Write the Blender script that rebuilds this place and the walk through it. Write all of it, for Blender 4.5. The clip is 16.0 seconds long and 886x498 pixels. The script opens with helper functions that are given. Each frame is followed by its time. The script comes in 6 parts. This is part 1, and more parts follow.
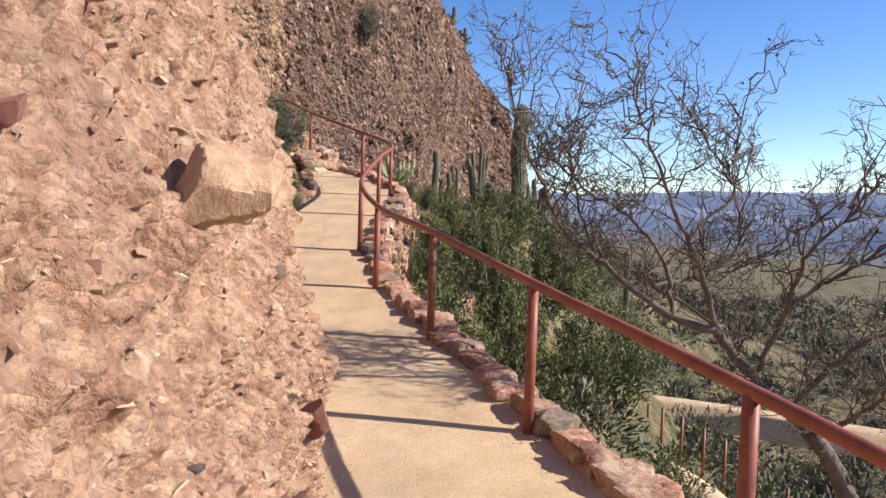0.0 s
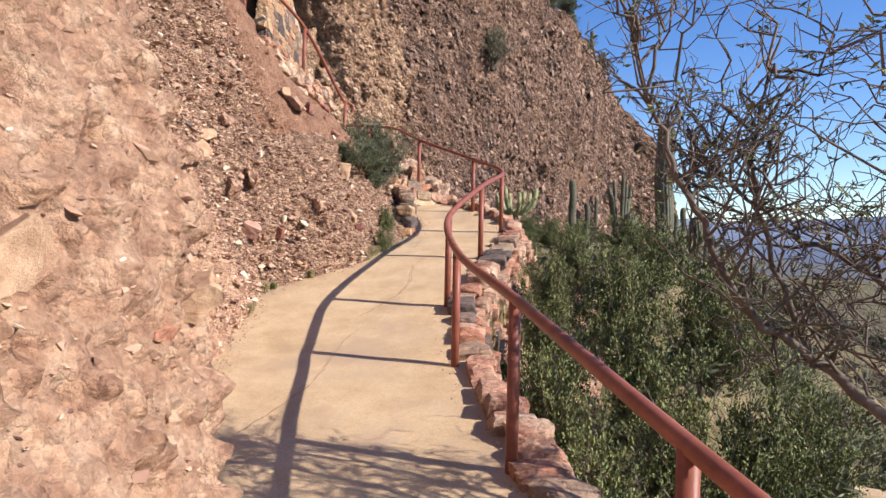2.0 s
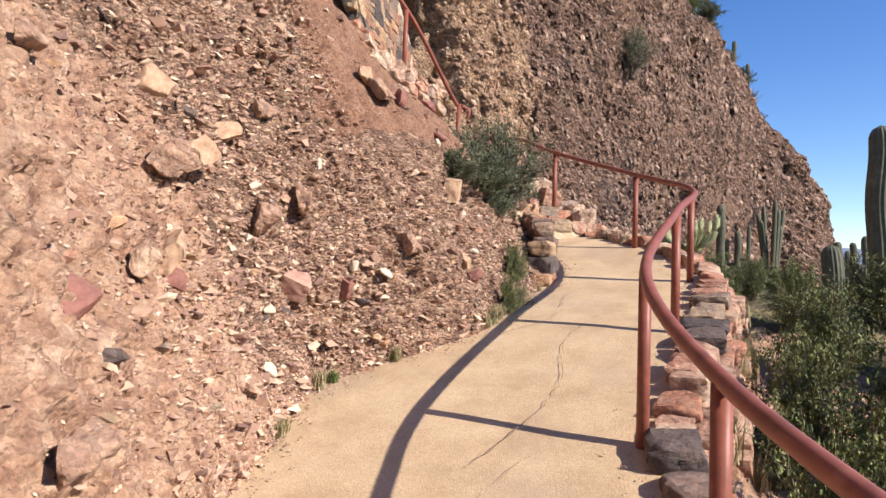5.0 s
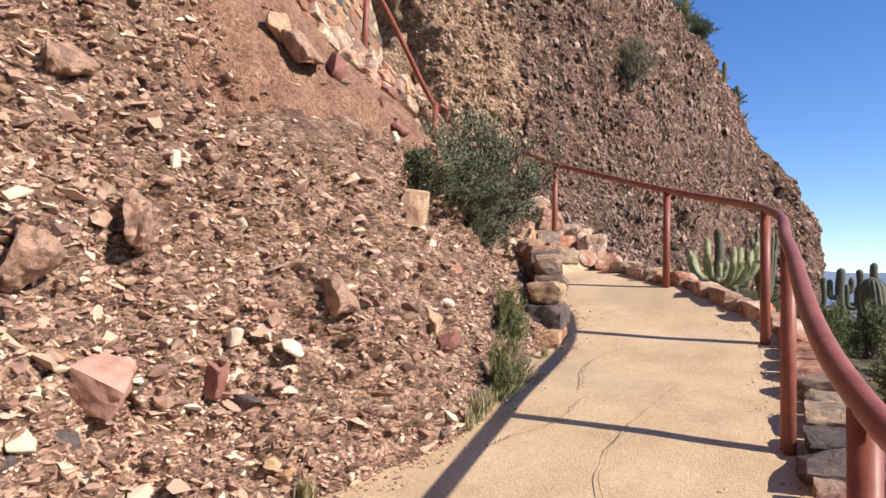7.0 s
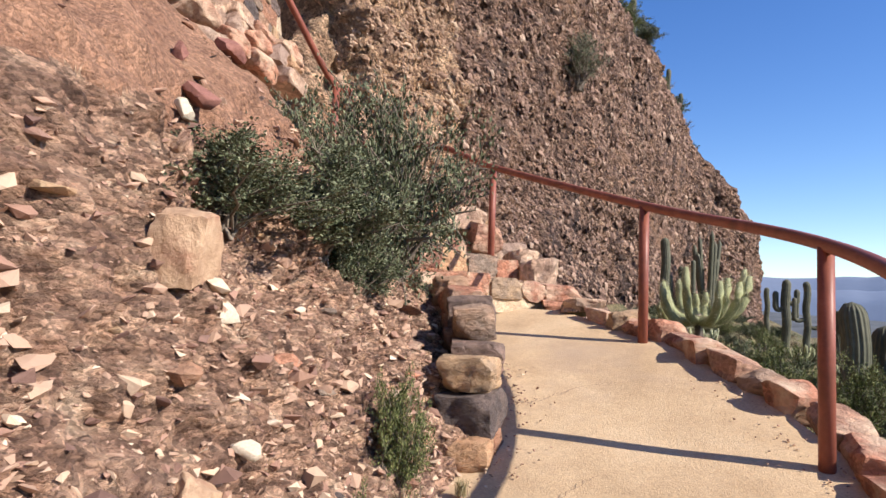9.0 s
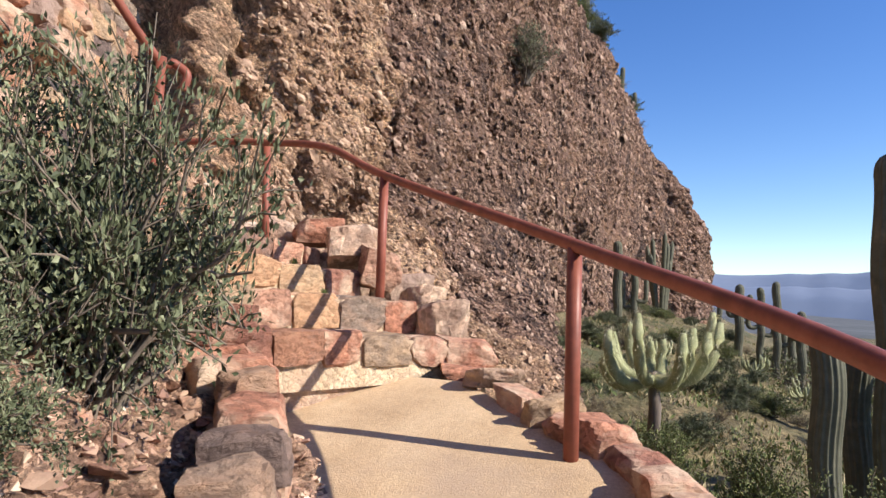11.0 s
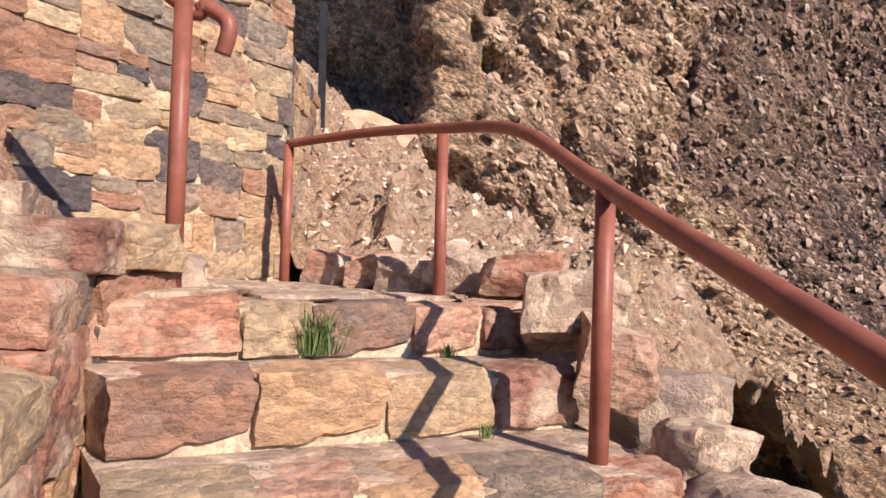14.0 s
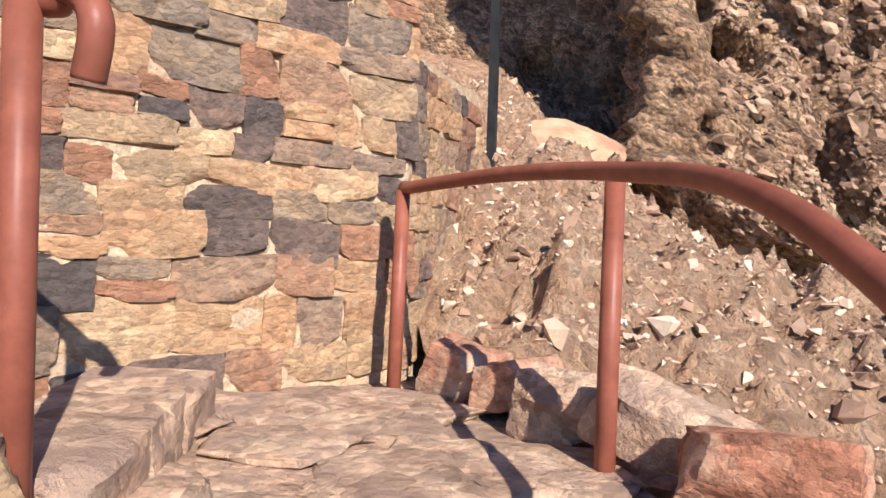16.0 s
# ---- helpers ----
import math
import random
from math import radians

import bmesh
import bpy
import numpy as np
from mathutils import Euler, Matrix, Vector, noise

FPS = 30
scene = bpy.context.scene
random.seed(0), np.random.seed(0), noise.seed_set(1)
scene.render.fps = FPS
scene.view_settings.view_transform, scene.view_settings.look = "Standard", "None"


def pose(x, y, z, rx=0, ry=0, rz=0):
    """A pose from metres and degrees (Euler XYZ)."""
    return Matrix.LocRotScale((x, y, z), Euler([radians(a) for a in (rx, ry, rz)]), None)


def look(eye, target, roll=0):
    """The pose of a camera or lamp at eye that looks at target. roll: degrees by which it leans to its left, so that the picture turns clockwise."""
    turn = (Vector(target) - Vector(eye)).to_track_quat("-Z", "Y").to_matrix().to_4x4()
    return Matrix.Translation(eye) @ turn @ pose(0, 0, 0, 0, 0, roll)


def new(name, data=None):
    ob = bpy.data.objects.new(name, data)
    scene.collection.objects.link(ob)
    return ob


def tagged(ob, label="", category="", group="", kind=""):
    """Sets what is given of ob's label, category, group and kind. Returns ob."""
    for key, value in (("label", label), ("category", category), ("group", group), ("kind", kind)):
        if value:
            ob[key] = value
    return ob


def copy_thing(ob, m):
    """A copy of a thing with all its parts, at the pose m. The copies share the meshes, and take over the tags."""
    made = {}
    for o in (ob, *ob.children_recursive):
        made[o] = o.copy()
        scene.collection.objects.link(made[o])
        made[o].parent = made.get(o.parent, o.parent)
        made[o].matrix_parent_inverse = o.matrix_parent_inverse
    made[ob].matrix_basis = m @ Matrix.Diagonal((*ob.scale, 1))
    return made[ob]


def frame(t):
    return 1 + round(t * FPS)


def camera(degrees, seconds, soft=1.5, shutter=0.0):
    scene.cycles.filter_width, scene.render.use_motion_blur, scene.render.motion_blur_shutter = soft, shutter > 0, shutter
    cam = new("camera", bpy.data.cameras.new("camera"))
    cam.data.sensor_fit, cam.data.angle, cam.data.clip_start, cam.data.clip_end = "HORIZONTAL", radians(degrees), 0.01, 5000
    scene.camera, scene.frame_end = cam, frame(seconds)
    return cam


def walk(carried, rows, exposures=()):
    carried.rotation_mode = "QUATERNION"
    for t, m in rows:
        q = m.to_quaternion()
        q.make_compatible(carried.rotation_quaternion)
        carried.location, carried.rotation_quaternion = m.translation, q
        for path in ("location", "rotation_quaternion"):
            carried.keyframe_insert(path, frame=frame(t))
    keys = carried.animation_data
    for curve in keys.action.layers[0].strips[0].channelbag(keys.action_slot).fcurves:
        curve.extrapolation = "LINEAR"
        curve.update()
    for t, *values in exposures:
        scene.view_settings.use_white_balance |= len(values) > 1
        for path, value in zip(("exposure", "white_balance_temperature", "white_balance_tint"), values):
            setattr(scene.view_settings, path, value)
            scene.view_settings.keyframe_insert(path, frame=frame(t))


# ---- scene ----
cam = camera(66.3, 16.0)
PATH = [
    (0, (1.407, 1.753, 2.024), (1.162, 3.735, 1.927), 2.0),
    (0.5, (1.454, 2.319, 2.045), (1.139, 4.293, 1.97), 1.6),
    (1, (1.504, 2.905, 2.079), (1.089, 4.861, 2.026), 1.5),
    (1.5, (1.499, 3.45, 2.118), (0.969, 5.378, 2.086), 1.5),
    (2, (1.416, 4.003, 2.167), (0.764, 5.894, 2.153), 1.3),
    (2.5, (1.261, 4.517, 2.232), (0.494, 6.364, 2.232), 1.3),
    (3, (0.991, 5.03, 2.267), (0.132, 6.835, 2.282), 1.3),
    (3.5, (0.736, 5.525, 2.308), (-0.193, 7.297, 2.331), 1.2),
    (6, (-0.484, 8.01, 2.534), (-1.459, 9.754, 2.625), 1.8),
    (6.5, (-0.701, 8.512, 2.601), (-1.658, 10.265, 2.71), 1.8),
    (7, (-0.945, 9.012, 2.668), (-1.88, 10.775, 2.792), 1.8),
    (7.5, (-1.173, 9.499, 2.754), (-2.079, 11.277, 2.884), 1.9),
    (8, (-1.316, 9.962, 2.844), (-2.193, 11.754, 2.981), 1.8),
    (8.5, (-1.469, 10.478, 2.942), (-2.307, 12.289, 3.08), 1.9),
    (9, (-1.523, 10.965, 3.038), (-2.314, 12.797, 3.178), 1.9),
    (9.5, (-1.634, 11.451, 3.15), (-2.364, 13.308, 3.286), 1.8),
    (10, (-1.618, 11.938, 3.259), (-2.283, 13.82, 3.394), 1.9),
    (12.5, (-1.863, 14.015, 3.734), (-2.674, 15.84, 3.85), 1.3),
    (13, (-2.042, 14.537, 3.808), (-3.055, 16.26, 3.89), 1.5),
    (13.5, (-2.273, 14.932, 3.946), (-3.501, 16.51, 3.99), 1.6),
    (14, (-2.49, 15.266, 4.098), (-3.911, 16.673, 4.107), 1.7),
    (14.5, (-2.743, 15.62, 4.208), (-4.31, 16.863, 4.193), 1.7),
    (15, (-3.009, 15.951, 4.317), (-4.681, 17.049, 4.293), 1.7),
    (15.5, (-3.222, 16.267, 4.439), (-4.967, 17.244, 4.419), 1.7),
    (16, (-3.503, 16.512, 4.541), (-5.304, 17.382, 4.527), 1.8),
]
walk(cam, [(t, look(eye, target, roll)) for t, eye, target, roll in PATH])

# sun from the open valley side, low winter sky
SUN_TO = Vector((1.37, -0.05, 0.904)).normalized()
sun = new("sun", bpy.data.lights.new("sun", "SUN"))
sun.data.energy, sun.data.angle, sun.data.color = 5.0, radians(0.5), (1.0, 0.915, 0.82)
sun.matrix_world = look(SUN_TO * 60, (0, 0, 0))
world = bpy.data.worlds.new("sky")
scene.world = world
world.use_nodes = True
sky = world.node_tree.nodes.new("ShaderNodeTexSky")
sky.sky_type, sky.sun_disc = "NISHITA", False
sky.sun_elevation, sky.sun_rotation = math.asin(SUN_TO.z), radians(92)
sky.altitude, sky.air_density, sky.dust_density, sky.ozone_density = 1000, 1.0, 0.2, 1.6
world.node_tree.nodes["Background"].inputs[1].default_value = 0.112
rich = world.node_tree.nodes.new("ShaderNodeHueSaturation")
rich.inputs["Hue"].default_value, rich.inputs["Saturation"].default_value = 0.514, 1.3
world.node_tree.links.new(sky.outputs[0], rich.inputs["Color"])
world.node_tree.links.new(rich.outputs[0], world.node_tree.nodes["Background"].inputs[0])
scene.view_settings.exposure = 0.82

# ---------------------------------------------------------------- numbers
POSTS = [(3.9, 1.35, -0.06), (3.12, 2.9, 0.2), (2.29, 4.47, 0.46), (1.46, 6.02, 0.69), (0.6, 7.58, 0.95), (-0.28, 9.28, 1.18),
         (-0.83, 10.69, 1.53), (-1.0, 12.5, 2.0), (-1.17, 14.23, 2.38), (-2.1, 15.79, 2.78), (-3.72, 17.24, 3.4), (-5.15, 17.88, 3.85), (-6.43, 17.69, 3.88)]
PATH_Y = [-6, 1.35, 4.47, 6.02, 7.58, 9.28, 10.69, 12.5, 14.23, 15.79, 16.9]
PATH_Z = [-1.2, -0.06, 0.46, 0.69, 0.95, 1.18, 1.53, 2.0, 2.38, 2.78, 3.0]
EDGE_Y = [-6, 0, 3, 4.6, 5.74, 6.61, 7.39, 8.21, 9.27, 10.03, 10.84, 11.28, 11.63, 12.16, 12.97, 13.99, 14.7, 15.31, 15.75, 16.5]
EDGE_X = [1.6, 0.95, 0.74, 0.52, 0.15, -0.7, -1.3, -2.0, -2.5, -2.83, -3.15, -3.0, -2.76, -2.52, -2.56, -2.56, -2.74, -3.0, -3.9, -5.2]
KERB_Y = [-6, 1.35, 2.9, 4.47, 6.02, 7.58, 9.28, 10.69, 12.5, 14.23, 15.0, 15.79, 16.5, 17.24, 17.6, 17.95, 18.2, 19.5, 22, 26, 30, 90]
KERB_X = [5.5, 3.98, 3.22, 2.39, 1.56, 0.70, -0.18, -0.73, -0.88, -1.04, -1.4, -1.95, -2.7, -3.5, -4.3, -5.2, -6.2, -6.8, -7.2, -6.9, -6.2, -6.0]


def path_z(y):
    return np.interp(y, PATH_Y, PATH_Z)


def edge_x(y):
    return np.interp(y, EDGE_Y, EDGE_X)


def kerb_x(y):
    return np.interp(y, KERB_Y, KERB_X)


# ---------------------------------------------------------------- noise on arrays
def hash3(i, j, k, seed):
    n = (i * 374761393 + j * 668265263 + k * 2147483647 + seed * 974634777) & 0xFFFFFFFF
    n = ((n ^ (n >> 13)) * 1274126177) & 0xFFFFFFFF
    n = ((n ^ (n >> 16)) * 2246822519) & 0xFFFFFFFF
    return ((n ^ (n >> 15)) & 0xFFFFFF) / float(0xFFFFFF)


def value_noise(p, seed=0):
    f = np.floor(p)
    i = f.astype(np.int64)
    w = p - f
    w = w * w * (3 - 2 * w)
    out = 0
    for a in (0, 1):
        for b in (0, 1):
            for c in (0, 1):
                h = hash3(i[:, 0] + a, i[:, 1] + b, i[:, 2] + c, seed)
                out = out + h * (w[:, 0] if a else 1 - w[:, 0]) * (w[:, 1] if b else 1 - w[:, 1]) * (w[:, 2] if c else 1 - w[:, 2])
    return out * 2 - 1


def fbm(p, octaves=4, seed=0, ridged=False):
    total, amp, out = 0.0, 1.0, 0
    for o in range(octaves):
        n = value_noise(p * 2.03**o + 17.3 * o, seed + o)
        out = out + amp * ((1 - 2 * np.abs(n)) if ridged else n)
        total += amp
        amp *= 0.5
    return out / total


def cells(p, seed=0):
    """Distance to the nearest of scattered points, and that point's own random number."""
    i = np.floor(p).astype(np.int64)
    best, rand = np.full(len(p), 9.0), np.zeros(len(p))
    for a in (-1, 0, 1):
        for b in (-1, 0, 1):
            for c in (-1, 0, 1):
                q = i + np.array([a, b, c])
                s = np.stack([hash3(q[:, 0], q[:, 1], q[:, 2], seed + n) for n in (1, 2, 3)], 1) + q
                d = ((p - s) ** 2).sum(1)
                near = d < best
                best = np.where(near, d, best)
                rand = np.where(near, hash3(q[:, 0], q[:, 1], q[:, 2], seed + 9), rand)
    return np.sqrt(best), rand


def smooth(a, b, x):
    t = np.clip((x - a) / (b - a), 0, 1)
    return t * t * (3 - 2 * t)


# ---------------------------------------------------------------- making objects
def mesh_of(name, verts, faces, material, flat=False):
    me = bpy.data.meshes.new(name)
    me.from_pydata([tuple(v) for v in np.asarray(verts, float).tolist()], [], [tuple(f) for f in np.asarray(faces).tolist()] if isinstance(faces, np.ndarray) else faces)
    me.materials.append(material)
    if not flat:
        me.polygons.foreach_set("use_smooth", np.ones(len(me.polygons), bool))
    me.update()
    return me


def bm_mesh(name, bm, material, flat=True):
    me = bpy.data.meshes.new(name)
    bm.normal_update()
    bm.to_mesh(me)
    bm.free()
    me.materials.append(material)
    if not flat:
        me.polygons.foreach_set("use_smooth", np.ones(len(me.polygons), bool))
    return me


def part(name, data, parent, label="", at=None, kind=""):
    """One mesh object under a thing or under a part."""
    ob = new(name, data)
    ob.parent = parent
    if at is not None:
        ob.matrix_basis = at
    return tagged(ob, label=label, kind=kind)


def thing(name, label, category, at=None, group="", kind=""):
    ob = new(name)
    ob.empty_display_size = 0.1
    if at is not None:
        ob.matrix_basis = at
    return tagged(ob, label, category, group, kind)


def grid_faces(rows, cols):
    a = (np.arange(rows - 1)[:, None] * cols + np.arange(cols - 1)[None]).ravel()
    return np.stack([a, a + 1, a + cols + 1, a + cols], 1)


def tube(points, radii, sides=7, cap=True):
    """Vertices and faces of a tapered round bar along points."""
    pts = [Vector(p) for p in points]
    verts, faces = [], []
    ref = Vector((0, 0, 1))
    for n, p in enumerate(pts):
        way = (pts[min(n + 1, len(pts) - 1)] - pts[max(n - 1, 0)]).normalized()
        if abs(way.dot(ref)) > 0.95:
            ref = Vector((1, 0, 0)) if abs(way.x) < 0.9 else Vector((0, 1, 0))
        side = way.cross(ref).normalized()
        up = side.cross(way).normalized()
        r = radii[n] if hasattr(radii, "__len__") else radii
        for s in range(sides):
            a = 2 * math.pi * s / sides
            verts.append(p + r * (math.cos(a) * side + math.sin(a) * up))
    for n in range(len(pts) - 1):
        for s in range(sides):
            t = (s + 1) % sides
            faces.append((n * sides + s, n * sides + t, (n + 1) * sides + t, (n + 1) * sides + s))
    if cap:
        faces.append(tuple(range(sides - 1, -1, -1)))
        faces.append(tuple(range((len(pts) - 1) * sides, len(pts) * sides)))
    return verts, faces


def gather(pieces):
    verts, faces = [], []
    for v, f in pieces:
        base = len(verts)
        verts += v
        faces += [tuple(i + base for i in q) for q in f]
    return verts, faces


def curve_through(pts, steps=8):
    """Points of a smooth line through pts."""
    pts = [Vector(p) for p in pts]
    out = []
    for n in range(len(pts) - 1):
        a, b, c, d = pts[max(n - 1, 0)], pts[n], pts[n + 1], pts[min(n + 2, len(pts) - 1)]
        for s in range(steps):
            t = s / steps
            out.append(0.5 * (2 * b + (c - a) * t + (2 * a - 5 * b + 4 * c - d) * t * t + (3 * b - a - 3 * c + d) * t**3))
    return out + [pts[-1]]


# ---------------------------------------------------------------- materials
def material(name, stops, scale=3.0, rough=0.9, bump=0.4, bump_scale=40.0, grit=0.0, grit_scale=25.0, per_object=0.0, per_island=0.0,
             stain=None, stain_scale=0.7, stain_range=(0.5, 0.7), tilt=0.0, metal=0.0, stretch=(1, 1, 1), distance=0.02, detail=8, streak=None, warp=0.0, in_world=False):
    """stops: colours along a noise ramp. grit: strength of a pebble pattern. stain: a second colour in large patches. streak: colour of upright runs."""
    m = bpy.data.materials.new(name)
    m.use_nodes = True
    nt = m.node_tree
    nodes, link = nt.nodes, nt.links.new
    bsdf = nodes["Principled BSDF"]
    bsdf.inputs["Roughness"].default_value, bsdf.inputs["Metallic"].default_value = rough, metal
    bsdf.inputs["Specular IOR Level"].default_value = 0.25
    co = nodes.new("ShaderNodeTexCoord")
    place = nodes.new("ShaderNodeMapping")
    place.inputs["Scale"].default_value = stretch
    if tilt:
        place.vector_type = "TEXTURE"
        place.inputs["Scale"].default_value = [1 / s for s in stretch]
        place.inputs["Rotation"].default_value = (tilt, 0, 0)
    where = co.outputs["Object"]
    if in_world:
        where = nodes.new("ShaderNodeNewGeometry").outputs["Position"]
    link(where, place.inputs["Vector"])
    vec = place.outputs[0]
    info = None
    if per_object:
        info = nodes.new("ShaderNodeObjectInfo")
        shift = nodes.new("ShaderNodeVectorMath")
        shift.operation = "MULTIPLY_ADD"
        link(info.outputs["Random"], shift.inputs[0])
        shift.inputs[1].default_value = (37.0, 61.0, 23.0)
        link(vec, shift.inputs[2])
        vec = shift.outputs[0]
    noise_a = nodes.new("ShaderNodeTexNoise")
    noise_a.inputs["Scale"].default_value, noise_a.inputs["Detail"].default_value, noise_a.inputs["Roughness"].default_value = scale, detail, 0.65
    link(vec, noise_a.inputs["Vector"])
    fac = noise_a.outputs[0]
    if per_object or per_island:
        add = nodes.new("ShaderNodeMath")
        add.operation = "MULTIPLY_ADD"
        if per_object:
            link(info.outputs["Random"], add.inputs[0])
            add.inputs[1].default_value = per_object
        else:
            geo = nodes.new("ShaderNodeNewGeometry")
            link(geo.outputs["Random Per Island"], add.inputs[0])
            add.inputs[1].default_value = per_island
        less = nodes.new("ShaderNodeMath")
        less.operation = "MULTIPLY_ADD"
        link(fac, less.inputs[0])
        less.inputs[1].default_value = 1 - (per_object or per_island) * 0.8
        less.inputs[2].default_value = -0.1
        link(less.outputs[0], add.inputs[2])
        fac = add.outputs[0]
    ramp = nodes.new("ShaderNodeValToRGB")
    for n, (at, colour) in enumerate(stops):
        e = ramp.color_ramp.elements[n] if n < 2 else ramp.color_ramp.elements.new(at)
        e.position, e.color = at, (*colour, 1)
    link(fac, ramp.inputs[0])
    colour = ramp.outputs[0]
    height = None
    fine = nodes.new("ShaderNodeTexNoise")
    fine.inputs["Scale"].default_value, fine.inputs["Detail"].default_value, fine.inputs["Roughness"].default_value = bump_scale, 6, 0.7
    link(vec, fine.inputs["Vector"])
    height = fine.outputs[0]
    if grit:
        vor = nodes.new("ShaderNodeTexVoronoi")
        vor.inputs["Scale"].default_value = grit_scale
        vor.inputs["Randomness"].default_value = 1.0
        bent = vec
        if warp:
            wn = nodes.new("ShaderNodeTexNoise")
            wn.inputs["Scale"].default_value, wn.inputs["Detail"].default_value = grit_scale * 0.35, 4
            link(vec, wn.inputs["Vector"])
            wa = nodes.new("ShaderNodeVectorMath")
            wa.operation = "MULTIPLY_ADD"
            link(wn.outputs["Color"], wa.inputs[0])
            wa.inputs[1].default_value = (warp, warp, warp)
            link(vec, wa.inputs[2])
            bent = wa.outputs[0]
        link(bent, vor.inputs["Vector"])
        bright = nodes.new("ShaderNodeSeparateColor")
        link(vor.outputs["Color"], bright.inputs[0])
        tone = nodes.new("ShaderNodeValToRGB")
        tone.color_ramp.elements[0].position, tone.color_ramp.elements[0].color = 0.1, (0.40, 0.36, 0.35, 1)
        tone.color_ramp.elements[1].position, tone.color_ramp.elements[1].color = 0.9, (1.55, 1.48, 1.38, 1)
        link(bright.outputs[0], tone.inputs[0])
        mix = nodes.new("ShaderNodeMix")
        mix.data_type, mix.blend_type = "RGBA", "MULTIPLY"
        mix.inputs[0].default_value = min(1.0, grit)
        link(colour, mix.inputs[6])
        link(tone.outputs[0], mix.inputs[7])
        colour = mix.outputs[2]
        both = nodes.new("ShaderNodeMath")
        both.operation = "MULTIPLY_ADD"
        link(vor.outputs["Distance"], both.inputs[0])
        both.inputs[1].default_value = -0.7
        link(height, both.inputs[2])
        lift = nodes.new("ShaderNodeMath")
        lift.operation = "MULTIPLY_ADD"
        link(bright.outputs[1], lift.inputs[0])
        lift.inputs[1].default_value = 0.7
        link(both.outputs[0], lift.inputs[2])
        height = lift.outputs[0]
        # a finer set of chips between the large ones
        small = nodes.new("ShaderNodeTexVoronoi")
        small.inputs["Scale"].default_value = grit_scale * 2.9
        link(bent, small.inputs["Vector"])
        split = nodes.new("ShaderNodeSeparateColor")
        link(small.outputs["Color"], split.inputs[0])
        low = nodes.new("ShaderNodeMath")
        low.operation = "MULTIPLY_ADD"
        link(split.outputs[1], low.inputs[0])
        low.inputs[1].default_value = 0.35
        link(height, low.inputs[2])
        height = low.outputs[0]
        shade = nodes.new("ShaderNodeMapRange")
        shade.inputs["To Min"].default_value, shade.inputs["To Max"].default_value = 0.45, 1.6
        link(split.outputs[0], shade.inputs["Value"])
        mix = nodes.new("ShaderNodeMix")
        mix.data_type, mix.blend_type = "RGBA", "MULTIPLY"
        mix.inputs[0].default_value = min(1.0, grit)
        link(colour, mix.inputs[6])
        link(shade.outputs[0], mix.inputs[7])
        colour = mix.outputs[2]
    for tint, sc, rng, squash in ((stain, stain_scale, stain_range, (1, 1, 1)), (streak, 0.6, (0.5, 0.68), (1, 1, 0.25))):
        if tint is None:
            continue
        big_map = nodes.new("ShaderNodeMapping")
        big_map.inputs["Scale"].default_value = squash
        big_map.inputs["Location"].default_value = (sc * 7, 3.1, 1.7)
        link(where, big_map.inputs["Vector"])
        big = nodes.new("ShaderNodeTexNoise")
        big.inputs["Scale"].default_value, big.inputs["Detail"].default_value, big.inputs["Roughness"].default_value = sc, 7, 0.62
        link(big_map.outputs[0], big.inputs["Vector"])
        rr = nodes.new("ShaderNodeMapRange")
        rr.inputs["From Min"].default_value, rr.inputs["From Max"].default_value = rng
        link(big.outputs[0], rr.inputs["Value"])
        mix = nodes.new("ShaderNodeMix")
        mix.data_type = "RGBA"
        link(rr.outputs[0], mix.inputs[0])
        link(colour, mix.inputs[6])
        mix.inputs[7].default_value = (*tint, 1)
        colour = mix.outputs[2]
    link(colour, bsdf.inputs["Base Color"])
    b = nodes.new("ShaderNodeBump")
    b.inputs["Strength"].default_value, b.inputs["Distance"].default_value = bump, distance
    link(height, b.inputs["Height"])
    link(b.outputs[0], bsdf.inputs["Normal"])
    return m


M_PATH = material("tan concrete", [(0.3, (0.41, 0.285, 0.168)), (0.5, (0.50, 0.36, 0.22)), (0.7, (0.57, 0.425, 0.27))], 2.2, 0.92, 0.4, 70, grit=0.14, grit_scale=95,
                  stain=(0.40, 0.29, 0.20), stain_scale=0.9, stain_range=(0.52, 0.75), distance=0.006)
M_BANK = material("conglomerate bank", [(0.28, (0.20, 0.105, 0.072)), (0.43, (0.40, 0.232, 0.153)), (0.57, (0.53, 0.342, 0.232)), (0.73, (0.67, 0.488, 0.352))], 8.0, 0.95, 0.9, 34, grit=0.2, grit_scale=26, warp=0.03,
                  stain=(0.36, 0.21, 0.15), stain_scale=0.9, stain_range=(0.54, 0.8), distance=0.045)
M_BANK_BROWN = material("brown rubble bank", [(0.28, (0.14, 0.082, 0.06)), (0.43, (0.28, 0.17, 0.12)), (0.57, (0.42, 0.275, 0.195)), (0.73, (0.58, 0.43, 0.31))], 7.0, 0.95, 1.0, 30, grit=0.7, grit_scale=24, warp=0.03,
                        stain=(0.24, 0.14, 0.10), stain_scale=0.9, stain_range=(0.54, 0.8), distance=0.05, stretch=(1, 1, 1.7))
